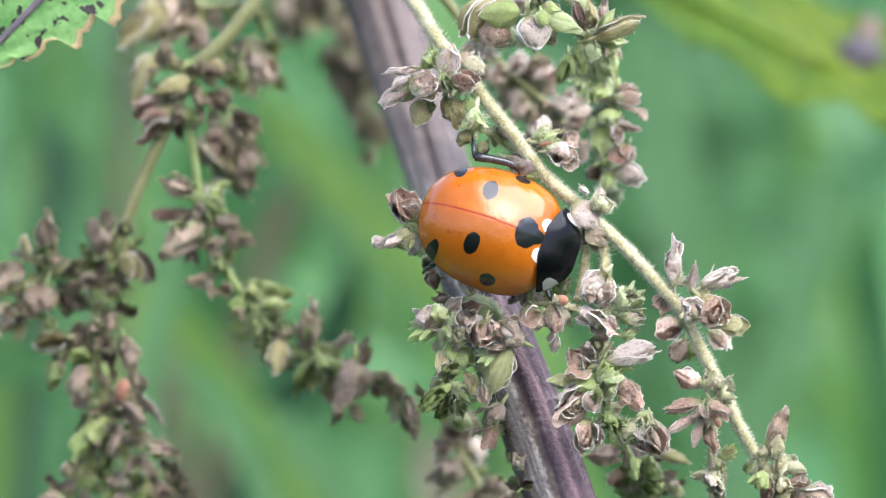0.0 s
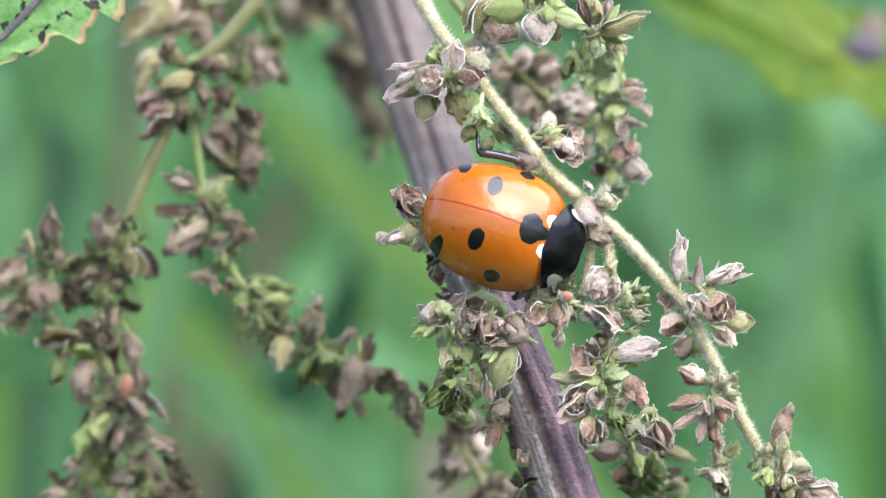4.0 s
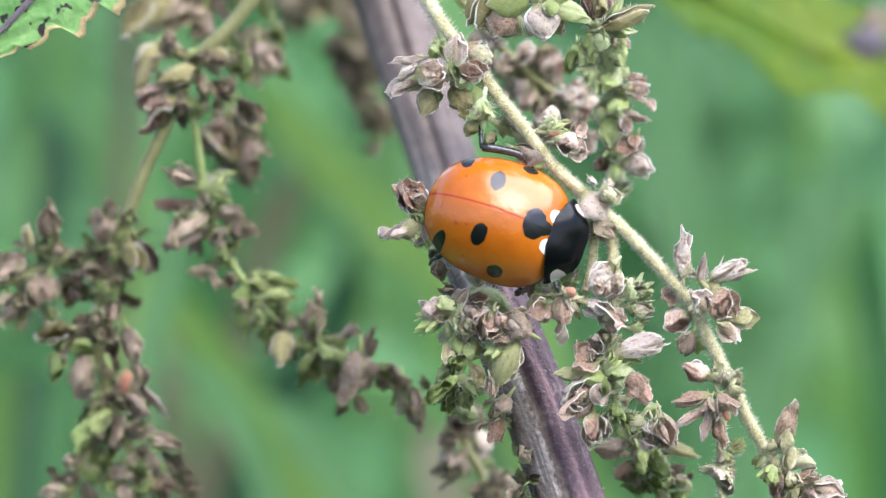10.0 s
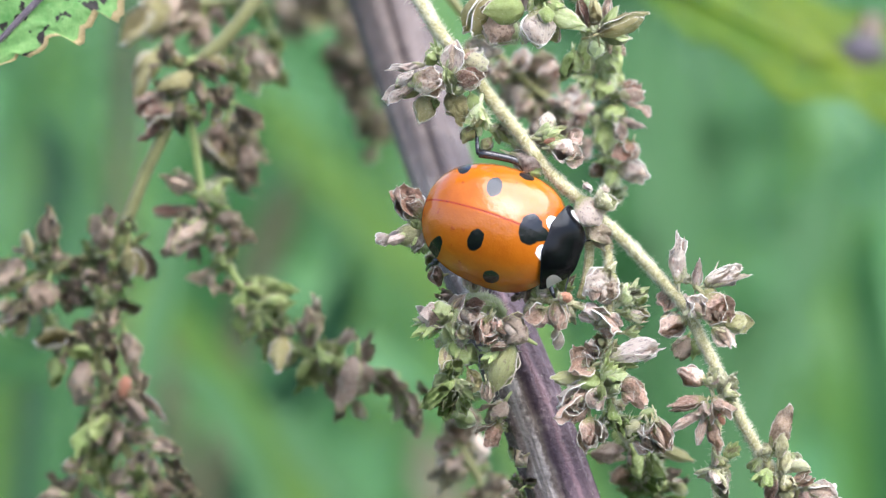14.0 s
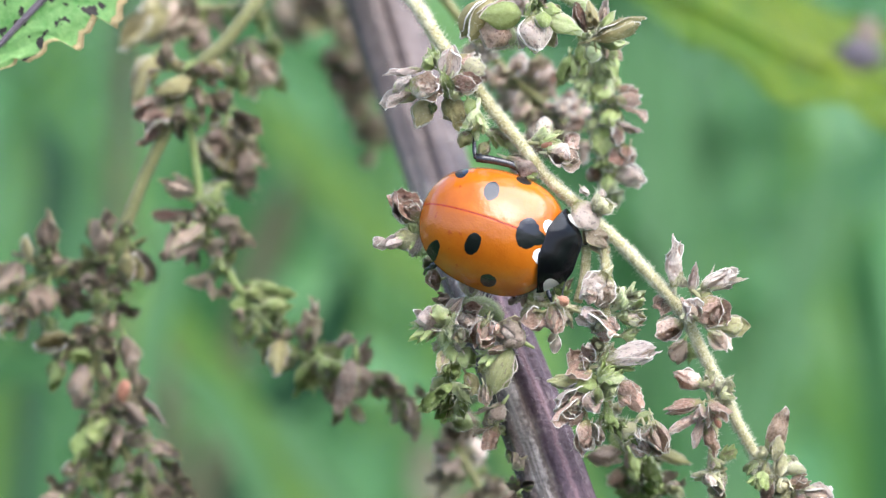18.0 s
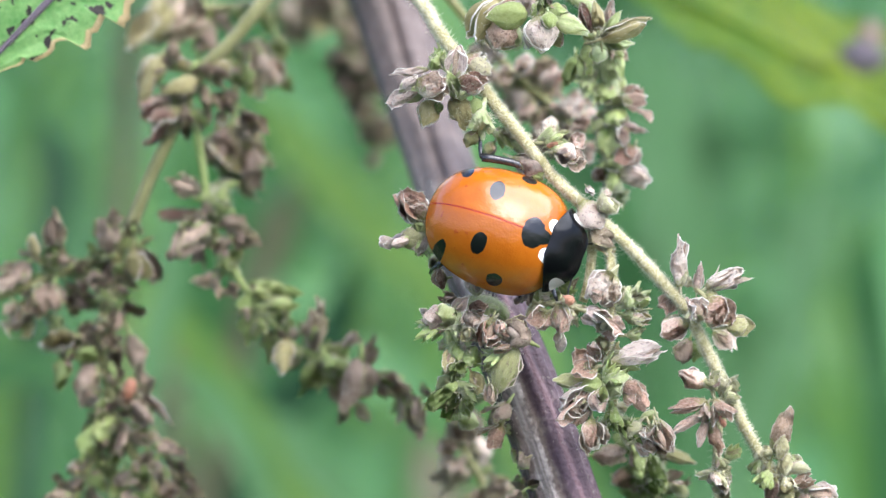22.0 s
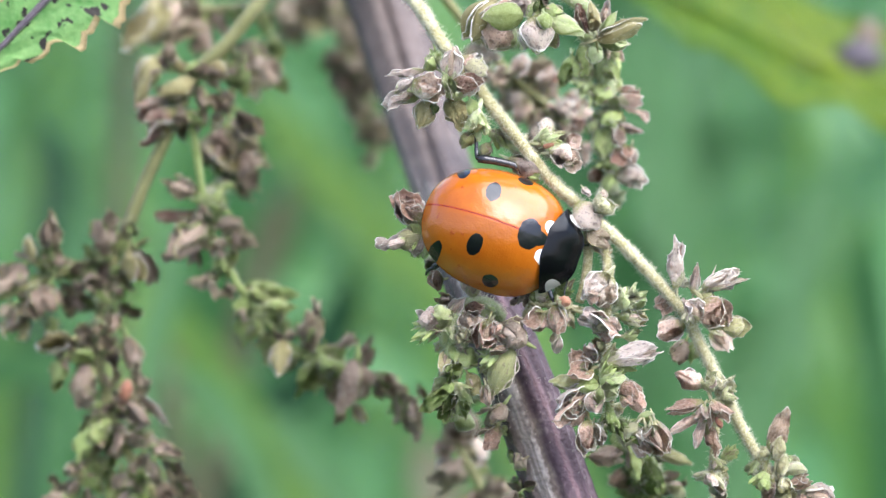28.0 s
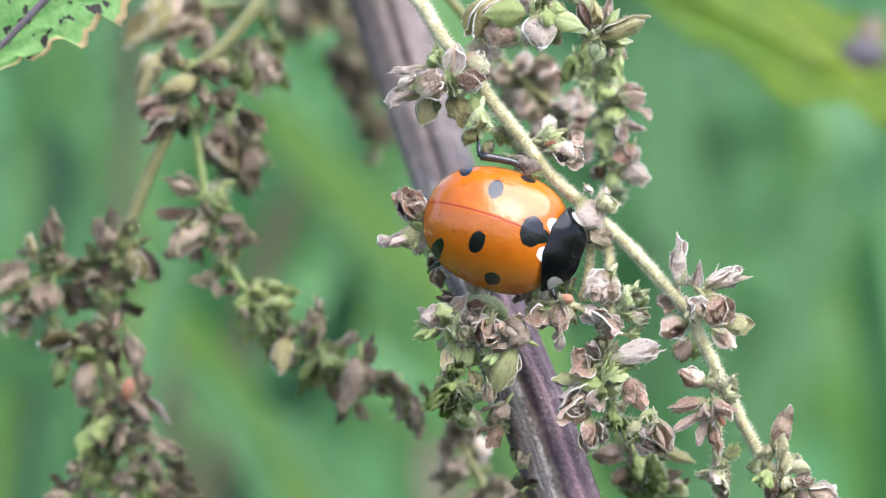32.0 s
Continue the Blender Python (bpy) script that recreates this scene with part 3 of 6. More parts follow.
def tepal(bm, rng, az, length, half, belly, gap, flare=0.0, slot=0, rim=1, rim_r=0.021, calm=1.0, fuzz=30, fine=True):
    """A papery valve: bellied in the middle, its uneven edge drawn in or flared."""
    nt, ns = (11, 12) if fine and RAG < 1.5 else (8, 8) if fine else (6, 4)
    ca, sa = math.cos(az), math.sin(az)
    off = Vector((rng.random() * 50, rng.random() * 50, 0))
    sheet = []
    uv = bm.loops.layers.uv.verify()
    for i in range(nt + 1):
        t = i / nt
        w = half * math.sin(math.pi * (0.07 + 0.87 * t)) ** 0.72 * (1 + 0.20 * noise.noise(Vector((t * 3.5, 0, 0)) + off))
        row = []
        for k in range(ns + 1):
            s = -1 + 2 * k / ns
            r = 0.05 + belly * math.sin(math.pi * (0.1 + 0.85 * t)) ** 0.8 * (1 - s * s) ** 0.7 + gap * t ** 1.3 + flare * abs(s) ** 3 * t
            r += 0.030 * math.cos(s * 9.5 + off.x) * t + 0.05 * math.cos(s * 3.1 + t * 4 + off.y) * t
            y = s * w
            p = Vector((ca * r - sa * y, sa * r + ca * y, length * t * (1 - 0.12 * s * s * t)))
            p += RAG * calm * (0.20 * noise.noise_vector(p * 1.7 + off) + 0.082 * noise.noise_vector(p * 5.5 + off)) * length * (0.25 + 0.75 * t)
            row.append(p)
        sheet.append(row)
    grid = [[bm.verts.new(p) for p in row] for row in sheet]
    made = []
    for i, (a, b) in enumerate(zip(grid, grid[1:])):
        for k in range(ns):
            f = bm.faces.new((a[k], a[k + 1], b[k + 1], b[k]))
            f.material_index = slot
            for loop, (q, r) in zip(f.loops, ((k, i), (k + 1, i), (k + 1, i + 1), (k, i + 1))):
                loop[uv].uv = (q / ns, r / nt)
            made.append(f)
    bmesh.ops.solidify(bm, geom=made, thickness=0.022)
    if rim_r:
        edge = [row[0] for row in sheet[1:]] + sheet[-1][1:-1] + [row[-1] for row in sheet[:0:-1]]
        tube(bm, edge, [rim_r * min(1.4, max(0.25, 0.75 + 1.5 * noise.noise(p * 1.5 + off))) for p in edge], 4, slot=rim)
    for _ in range(fuzz if fine else 0):     # bristles along the margin
        i, k = rng.randrange(2, nt + 1), rng.choice((0, ns))
        o = (sheet[i][k] - sheet[i][ns // 2]).normalized() + 0.5 * Vector((rng.gauss(0, 1), rng.gauss(0, 1), rng.gauss(0.3, 1)))
        hair(bm, sheet[i][k], sheet[i][k] + o.normalized() * rng.uniform(0.04, 0.13), 0.008, 4)
    for _ in range(fuzz):                    # soft fuzz on the outside
        p = sheet[rng.randrange(1, nt)][rng.randrange(0, ns + 1)]
        o = Vector((ca, sa, rng.uniform(-0.2, 0.8))).normalized() + 0.5 * Vector((rng.gauss(0, 1), rng.gauss(0, 1), rng.gauss(0, 1)))
        hair(bm, p, p + o.normalized() * rng.uniform(0.06, 0.20), 0.008, 4)


def floret(seed, kind):
    rng = random.Random(seed)
    bm = bmesh.new()
    az = 0.0 if kind in ("dry", "long", "bract", "plump", "cap", "shell", "globe") else rng.random() * 6.3
    u = rng.uniform
    tube(bm, [Vector((0.05, 0.02, -0.45)), Vector((0, 0, -0.2)), Vector((0, 0, 0.08))], (0.045, 0.10), 6, slot=2)
    if kind == "dry":                        # two closed valves round a seed, small green flaps at the foot
        size = u(1.05, 1.4)
        for i in range(2):
            cup = rng.random() < 0.3        # cupped open, or closed over the seed
            tepal(bm, rng, az + 3.1416 * i + u(-0.25, 0.25), size * u(0.85, 1.1), u(0.40, 0.56), u(0.02, 0.10) if cup else u(0.18, 0.32), u(0.05, 0.25) if cup else u(-0.04, 0.12), u(0.2, 0.4) if cup else u(-0.12, 0.15))
        if rng.random() < 0.5:
            tepal(bm, rng, az + 1.57, size * u(0.6, 0.9), u(0.3, 0.42), 0.2, u(0.15, 0.4), 0.1)
        for i in range(2):
            tepal(bm, rng, az + 1.57 + 3.14 * i, size * u(0.35, 0.6), 0.22, 0.16, u(0.1, 0.35), slot=2, rim_r=0)
        blob(bm, (0, 0, size * 0.48), (0.26, 0.22, size * 0.40), slot=3, rough=0.2, seed=seed)
    elif kind == "shell":                    # a single cupped shield, its rim turned to the front
        size = u(1.0, 1.2)
        tepal(bm, rng, az, size, u(0.44, 0.56), u(-0.16, -0.06), u(0.02, 0.14), u(0.25, 0.45), rim_r=0.028, calm=0.95)
        tepal(bm, rng, az + 3.14 + u(-0.5, 0.5), size * u(0.6, 0.9), u(0.36, 0.46), u(0.12, 0.22), u(0.0, 0.15), 0.1, rim_r=0.022)
        tepal(bm, rng, az + 1.57, size * u(0.3, 0.5), 0.2, 0.16, u(0.1, 0.3), slot=2, rim_r=0)
    elif kind == "open":                     # valves sprung apart and curled
        n, size = rng.choice((3, 4)), u(1.15, 1.5)
        for i in range(n):
            tepal(bm, rng, az + 6.283 * i / n + u(-0.4, 0.4), size * u(0.6, 1.1), u(0.26, 0.46), u(0.12, 0.25), u(0.2, 0.8), u(-0.3, 0.1))
        tepal(bm, rng, az + 0.8, size * 0.5, 0.24, 0.16, 0.25, slot=2, rim_r=0)
        blob(bm, (0, 0, size * 0.3), (0.24, 0.2, size * 0.3), slot=0, rough=0.4, seed=seed)
    elif kind == "long":
        size = u(1.7, 2.1)
        for i in range(2):
            tepal(bm, rng, az + 3.14 * i + u(-0.3, 0.3), size * u(0.85, 1.05), u(0.36, 0.5), u(0.22, 0.3), u(-0.05, 0.1), 0.05)
        tepal(bm, rng, az + 1.5, size * 0.45, 0.26, 0.2, 0.2, slot=2, rim_r=0)
        tepal(bm, rng, az + 4.3, size * 0.35, 0.22, 0.2, 0.3, slot=2, rim_r=0)
        blob(bm, (0, 0, size * 0.42), (0.24, 0.2, size * 0.33), slot=3, rough=0.2, seed=seed)
    elif kind == "bract":                    # still green and closed
        size = u(0.95, 1.3)
        for i in range(2):
            tepal(bm, rng, az + 3.1416 * i, size * u(0.85, 1.1), u(0.42, 0.56), u(0.26, 0.38), u(-0.03, 0.08), 0.05, slot=2, rim_r=0.012)
        tepal(bm, rng, az + 1.5, size * 0.6, 0.3, 0.3, 0.15, slot=rng.choice((0, 2)), rim_r=0.012)
        blob(bm, (0, 0, size * 0.45), (0.26, 0.24, size * 0.38), slot=2, rough=0.2, seed=seed)
    elif kind in ("plump", "cap"):           # smooth rounded husk, or a downy green scale
        size, skin = u(1.1, 1.3), 0 if kind == "plump" else 2
        for i in range(2):
            tepal(bm, rng, az + 3.1416 * i + u(-0.2, 0.2), size * u(0.9, 1.05), u(0.44, 0.56), u(0.30, 0.38), u(-0.04, 0.04), u(-0.05, 0.1), slot=skin, rim_r=0.017, calm=0.95 if kind == "plump" else 0.7, fuzz=46)
        tepal(bm, rng, az + u(1.2, 1.9), size * u(0.4, 0.6), 0.26, 0.22, u(0.1, 0.25), slot=2, rim_r=0.010, calm=0.6)
        blob(bm, (0, 0, size * 0.45), (0.30, 0.28, size * 0.40), slot=skin, rough=0.2, seed=seed)
    elif kind == "globe":                    # thin-walled balloon of two smooth valves with a white seam
        size = u(1.1, 1.2)
        for i in range(2):
            tepal(bm, rng, az + 3.1416 * i + u(-0.3, 0.3), size * u(0.95, 1.05), u(0.52, 0.60), u(0.34, 0.42), u(-0.03, 0.03), u(0.0, 0.12), slot=(0, 2)[i], rim_r=0.024, calm=0.45, fuzz=24)
        tepal(bm, rng, az + u(1.2, 1.9), size * 0.5, 0.30, 0.26, 0.12, slot=2, rim_r=0.012, calm=0.5)
        blob(bm, (0, 0, size * 0.42), (0.24, 0.22, size * 0.32), slot=2, rough=0.2, seed=seed)
    elif kind == "tuft":                     # downy tuft of fresh narrow bracts
        for i in range(13):
            tepal(bm, rng, az + 2.4 * i, u(0.35, 0.85), u(0.09, 0.17), 0.13, u(0.0, 0.36), slot=rng.choice((6, 6, 6, 2)), rim_r=0, calm=0.6, fuzz=10, fine=False)
        blob(bm, (0, 0, 0.22), (0.22, 0.20, 0.28), slot=6, rough=0.4, seed=seed)
        for i in range(40):
            d = Vector((rng.gauss(0, 1), rng.gauss(0, 1), rng.gauss(0.4, 0.7))).normalized()
            root = Vector((d.x * 0.26, d.y * 0.26, u(0.1, 0.6)))
            hair(bm, root, root + d * u(0.12, 0.3), 0.009, 4)
    elif kind == "seed":
        blob(bm, (0, 0, 0.3), (0.28, 0.24, 0.42), slot=5, rough=0.15, seed=seed, seg=14, rings=10)
        tepal(bm, rng, az, 0.4, 0.25, 0.2, 0.1, slot=2, rim_r=0)
    else:                                    # knots of small green bracts
        for i in range(8):
            tepal(bm, rng, az + 0.79 * i, u(0.4, 0.75), u(0.15, 0.26), 0.16, u(0.05, 0.4), slot=rng.choice((2, 2, 2, 0)), rim_r=rng.choice((0, 0.010)), fine=False)
        blob(bm, (0, 0, 0.22), (0.24, 0.22, 0.26), slot=2, rough=0.4, seed=seed)
    for i in range(16):                      # stinging and soft hairs
        d = Vector((rng.gauss(0, 1), rng.gauss(0, 1), rng.gauss(0.1, 0.6))).normalized()
        root = Vector((d.x * 0.2, d.y * 0.2, u(0.0, 0.5)))
        hair(bm, root, root + d * u(0.2, 0.42), 0.012, 4)
    return bm


FLORETS = {}
for kind, count in (("dry", 9), ("open", 6), ("long", 4), ("bract", 6), ("knot", 7), ("seed", 2), ("plump", 4), ("cap", 4), ("tuft", 5), ("shell", 6), ("globe", 5)):
    for tone, skin in (("brown", M_HUSK), ("pale", M_PALE), ("fresh", M_PALE), ("tan", M_TAN), ("blush", M_BLUSH), ("dark", M_DUSK)):
        RAG = 2.0 if tone == "dark" else 1.0
        FLORETS[kind, tone] = [finish(floret(31 * i + len(kind) * 7 + {"brown": 0, "pale": 3, "fresh": 4, "dark": 5, "tan": 6, "blush": 8}[tone], kind), kind + "_floret", [skin, M_RIM if tone != "dark" else M_TAN, {"brown": M_GREEN, "pale": M_CREAM, "fresh": M_LIME, "tan": M_TAN, "blush": M_LIME, "dark": M_MOSS}[tone], M_SEED, M_HAIR, M_RUST, M_LIME if tone != "dark" else M_MOSS]) for i in range(count)]
NAMES = {"dry": "floret", "open": "open_floret", "long": "long_floret", "bract": "green_floret", "knot": "bract_knot", "seed": "rust_seed", "plump": "plump_floret", "cap": "downy_scale", "tuft": "bract_tuft", "shell": "cupped_floret", "globe": "balloon_floret"}


LENGTH = {"dry": 1.2, "open": 1.2, "long": 1.85, "bract": 1.1, "knot": 0.6, "seed": 0.7, "plump": 1.2, "cap": 1.2, "tuft": 0.7, "shell": 1.1, "globe": 1.15}


def add_floret(spray, at, out, kind="dry", tone="brown", size=1.0, wide=1.0):
    """A floret with its foot at `at`, pointing along `out`, its broad side roughly to the front."""
    pick = random.Random(int(at[0] * 97) * 7919 + int(at[2] * 89) * 31 + int(at[1] * 13))
    z = Vector(out).normalized()
    x = Vector((0, -1, 0)) + 0.25 * Vector((pick.gauss(0, 1), 0, pick.gauss(0, 1)))
    x = (x - z * x.dot(z)).normalized()
    turn = Matrix((x, z.cross(x), z)).transposed().to_4x4() @ Matrix.Rotation(pick.gauss(0, 0.45), 4, "Z")
    if pick.random() < 0.5:
        turn = turn @ Matrix.Rotation(math.pi, 4, "Z")
    m = PLAN @ Matrix.Translation(Vector(at) * MM) @ turn
    ob = new(NAMES[kind], pick.choice(FLORETS[kind, tone]))
    place(ob, spray, m @ Matrix.Diagonal((size * wide, size * wide, size, 1)))
    return ob


def seat(spray, foot, tip, kind, tone="brown", wide=1.0):
    """A floret that reaches from its foot to its tip."""
    out = Vector(tip) - Vector(foot)
    size = out.length / LENGTH[kind]
    wide *= 0.82 if tone == "dark" else 1.0
    return add_floret(spray, foot, out, kind, tone, size, wide * max(1.0, min(1.5, 0.75 / size)) if kind != "long" else wide)


def spray_of(plant, points, radii, skin, label, hairs=0, name="flower_spray"):
    """A flower stalk; its florets become its parts."""
    path = smooth_path(points, 5)
    bm = bmesh.new()
    rng = random.Random(len(path))
    tube(bm, path, radii, 10, jitter=0.10, rng=rng)
    ob = part(name, bm, skin, plant, label)
    if hairs:
        bm = bmesh.new()
        fr = frames_along(path)
        for _ in range(hairs):
            i = rng.randrange(len(fr) - 1)
            f = rng.random()
            p, d, a, b = fr[i]
            r = radii[0] + (radii[-1] - radii[0]) * i / len(path)
            g = rng.random() * 6.283
            o = math.cos(g) * a + math.sin(g) * b
            root = p.lerp(fr[i + 1][0], f) + o * r * 0.9
            hair(bm, root, root + (o + d * rng.uniform(-0.5, 0.5)).normalized() * (rng.uniform(0.09, 0.25) if rng.random() < 0.94 else rng.uniform(0.25, 0.42)), 0.011)
        tagged(part("hairs", bm, M_HAIR, ob, "fine clear hairs"), kind="stuff")
    return ob, path


def scatter(spray, path, count, reach, seed, kinds, lo=0.0, hi=1.0, sag=0.3, size=(0.8, 1.1)):
    """Florets in loose knots along a stalk."""
    rng = random.Random(seed)
    for _ in range(count):
        i = (len(path) - 1) * rng.uniform(lo, hi)
        a = path[int(i)].lerp(path[min(int(i) + 1, len(path) - 1)], i % 1)
        d = (path[min(int(i) + 1, len(path) - 1)] - path[max(int(i) - 1, 0)]).normalized()
        out = Vector((rng.gauss(0, 1), rng.gauss(0, 1), rng.gauss(-sag, 1)))
        out = (out - 0.7 * d * out.dot(d)).normalized()
        kind, tone = rng.choice(kinds)
        add_floret(spray, a + out * rng.uniform(0.15, reach), out, kind, tone, rng.uniform(*size))


TD = ("tuft", "dark")
D, N, B, K = ("dry", "brown"), ("open", "brown"), ("bract", "brown"), ("knot", "brown")
KF, BF = ("knot", "fresh"), ("bract", "fresh")
DP, DD, ND, BD, KD = ("dry", "pale"), ("dry", "dark"), ("open", "dark"), ("bract", "dark"), ("knot", "dark")

# ---- the nettle ----
NODE = (-4.76, 20.00, 15.07)
STEM_PTS = [(-7.63, 30.00, 29.85), (-5.26, 29.00, 21.21), (-4.08, 28.00, 17.02), (-2.88, 27.00, 13.17), (-1.56, 24.00, 8.69), (-0.15, 19.00, 4.30), (2.39, 5.20, -2.96), (3.80, 4.20, -6.40), (5.35, 3.20, -10.77), (7.11, 2.50, -15.60)]
stem_world = [PLAN @ (Vector(p) * MM) for p in STEM_PTS]
last = stem_world[-1]
stem_world += [last + Vector((0.018, -0.012, -0.05)), last + Vector((0.06, -0.03, -0.25)), Vector((last.x + 0.09, last.y - 0.02, -0.01))]
plant = place(new("nettle"), None, Matrix.Translation((stem_world[-1].x, stem_world[-1].y, 0)))
tagged(plant, "seeding nettle with a ribbed purple stem and drying flower sprays", "nettle")


def ribs(g):
    """Four blunt ridges with hollows between, one hollow to the front."""
    h = (g - math.pi + math.pi / 4) % (math.pi / 2) - math.pi / 4
    return 1.02 - 0.20 * math.exp(-(h / 0.16) ** 2) - 0.05 * math.exp(-((abs(h) - 0.55) / 0.10) ** 2) + 0.012 * math.cos(19 * g)


bm = bmesh.new()
stem_path = smooth_path([p / MM for p in stem_world], 8)
thick = [1.75, 1.95, 2.08, 1.98, 1.78, 1.66, 1.55]       # swollen at the joint, slimmer below it
stem_radii = [thick[i // 8] + (thick[i // 8 + 1] - thick[i // 8]) * (i % 8) / 8 if i < 48 else 1.55 for i in range(len(stem_path))]
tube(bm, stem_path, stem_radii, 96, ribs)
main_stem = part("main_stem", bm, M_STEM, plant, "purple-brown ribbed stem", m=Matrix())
bm = bmesh.new()
rng = random.Random(77)
stem_frames = frames_along(stem_path)
for _ in range(1500):
    i = rng.randrange(20, 72)
    p, d, a, b = stem_frames[i]
    g = rng.random() * 6.283
    o = math.cos(g) * a + math.sin(g) * b
    root = p.lerp(stem_frames[i + 1][0], rng.random()) + o * stem_radii[i] * 0.97 * ribs(g)
    hair(bm, root, root + (o + d * rng.uniform(-0.4, 0.4)).normalized() * rng.uniform(0.06, 0.22), 0.013)
tagged(part("hairs", bm, M_HAIR, main_stem, "fine clear hairs", m=Matrix()), kind="stuff")

# front spray, on which the ladybird sits
front, fpath = spray_of(plant, [NODE, (-2.32, 4.00, 12.36), (-0.87, 1.50, 10.82), (-0.19, 0.80, 9.63), (1.06, 0.40, 8.09), (2.12, 0.40, 6.64), (3.27, 0.40, 5.20), (4.84, 0.40, 3.27), (6.28, 0.40, 2.00), (7.89, 0.30, 0.51), (9.28, 0.30, -0.99), (10.35, 0.40, -2.19), (11.23, 0.60, -3.83), (12.07, 0.80, -5.53),
                                (12.71, 1.00, -6.79), (13.60, 1.20, -8.40), (14.40, 1.40, -9.48), (15.73, 1.60, -10.75), (17.42, 2.00, -11.90)], (0.29, 0.21), M_STALK, "pale green hairy flower stalk", 13000)
seat(front, (0.31, -0.20, 7.63), (0.60, -0.50, 9.52), "dry", "blush", 0.6)
seat(front, (0.46, 0.00, 7.78), (0.22, -0.30, 8.91), "bract", "fresh", 0.5)
seat(front, (0.99, 0.60, 7.66), (1.67, 0.30, 8.87), "globe", "pale", 0.75)
seat(front, (0.74, -0.20, 7.43), (1.56, -0.50, 7.22), "plump", "brown", 0.9)
seat(front, (0.89, -0.30, 6.99), (0.45, -0.60, 7.07), "bract", "fresh", 0.8)
seat(front, (-0.81, 0.00, 8.12), (-2.46, -0.35, 7.86), "long", "brown", 0.5)
seat(front, (-0.96, -0.20, 7.43), (-2.60, -0.55, 6.45), "long", "blush", 0.75)
seat(front, (-1.97, -0.30, 7.18), (-1.24, -0.65, 7.75), "dry", "blush", 0.8)
seat(front, (-1.20, -0.50, 7.51), (0.16, -0.85, 7.15), "plump", "brown", 1)
seat(front, (0.45, -0.30, 7.52), (1.76, -0.65, 7.50), "dry", "brown", 0.8)
seat(front, (0.99, 0.30, 8.57), (1.96, -0.05, 7.87), "cap", "pale", 0.9)
seat(front, (0.89, 0.40, 8.73), (1.62, 0.05, 8.12), "shell", "pale", 0.8)
seat(front, (0.11, -0.40, 7.86), (0.50, -0.75, 6.87), "bract", "fresh", 0.7)
seat(front, (-0.28, 0.00, 8.22), (-0.71, -0.35, 8.54), "bract", "fresh", 0.8)
seat(front, (-0.13, 0.00, 8.36), (-0.42, -0.35, 8.97), "tuft", "fresh", 0.9)
seat(front, (-0.72, 0.30, 7.46), (-1.98, -0.05, 6.81), "bract", "pale", 0.6)
seat(front, (-0.57, 0.40, 6.83), (-0.96, 0.05, 5.74), "globe", "tan", 0.8)
seat(front, (-0.38, 0.30, 6.73), (-0.23, -0.05, 6.13), "bract", "dark", 0.8)
seat(front, (0.45, 0.30, 7.07), (0.79, -0.05, 5.69), "plump", "tan", 0.9)
seat(front, (1.23, 0.30, 6.82), (1.47, -0.05, 5.88), "bract", "fresh", 0.8)
seat(front, (1.57, 0.00, 6.32), (1.37, -0.35, 5.24), "tuft", "fresh", 1.1)
seat(front, (1.30, 0.30, 5.44), (0.75, 0.30, 4.71), "bract", "brown", 0.8)
seat(front, (2.12, 0.80, 5.53), (2.94, 0.80, 4.95), "tuft", "brown", 0.9)
seat(front, (2.80, 1.00, 5.10), (3.67, 0.80, 4.66), "tuft", "brown", 0.9)
seat(front, (2.08, 1.00, 4.98), (1.60, 1.00, 4.33), "bract", "brown", 0.9)
seat(front, (2.92, 0.60, 4.31), (4.11, 0.30, 3.73), "dry", "pale", 0.8)
seat(front, (3.52, 0.60, 3.64), (4.24, 0.40, 3.39), "tuft", "brown", 1.0)
seat(front, (4.05, 0.50, 5.13), (4.86, 0.40, 5.51), "tuft", "brown", 0.8)
seat(front, (4.36, 0.40, 4.96), (5.19, 0.30, 4.95), "tuft", "brown", 1.2)
seat(front, (4.42, 0.20, 4.83), (4.82, 0.00, 4.94), "seed", "brown", 0.7)
seat(front, (4.66, 0.20, 4.54), (5.66, -0.10, 4.44), "dry", "pale", 1.2)
seat(front, (5.19, 0.30, 4.31), (6.15, 0.10, 4.15), "dry", "pale", 1.0)
seat(front, (5.33, 0.80, 4.73), (6.03, 0.70, 5.38), "dry", "pale", 1.1)
seat(front, (4.86, 1.20, 5.47), (4.26, 1.20, 5.83), "dry", "pale", 1.0)
seat(front, (6.10, 0.25, 3.05), (6.40, -0.05, 2.70), "dry", "brown", 0.6)
seat(front, (6.59, 0.20, 2.14), (7.30, 0.00, 2.52), "knot", "pale", 1.2)
seat(front, (5.82, 0.30, 2.38), (6.77, 0.10, 1.18), "plump", "pale", 1.0)
seat(front, (6.35, 0.30, 1.35), (7.40, 0.10, 0.22), "dry", "dark", 0.9)
seat(front, (10.12, 0.20, -1.23), (10.03, 0.00, 1.03), "long", "brown", 0.75)
seat(front, (10.20, 0.30, -0.94), (10.38, 0.20, 0.75), "long", "brown", 0.3)
seat(front, (10.84, 0.20, -1.47), (10.97, 0.00, -0.26), "dry", "brown", 0.5)
seat(front, (10.61, 0.30, -1.18), (10.28, 0.10, -0.89), "knot", "pale", 0.9)
seat(front, (11.24, 0.10, -1.32), (13.08, -0.30, -0.41), "long", "brown", 0.75)
seat(front, (11.47, 0.00, -1.37), (13.26, -0.40, -0.84), "long", "pale", 0.4)
seat(front, (11.50, 0.30, -1.13), (11.88, 0.30, -0.22), "long", "brown", 0.2)
seat(front, (9.94, 0.70, -1.42), (9.56, 0.80, -2.39), "dry", "brown", 1.0)
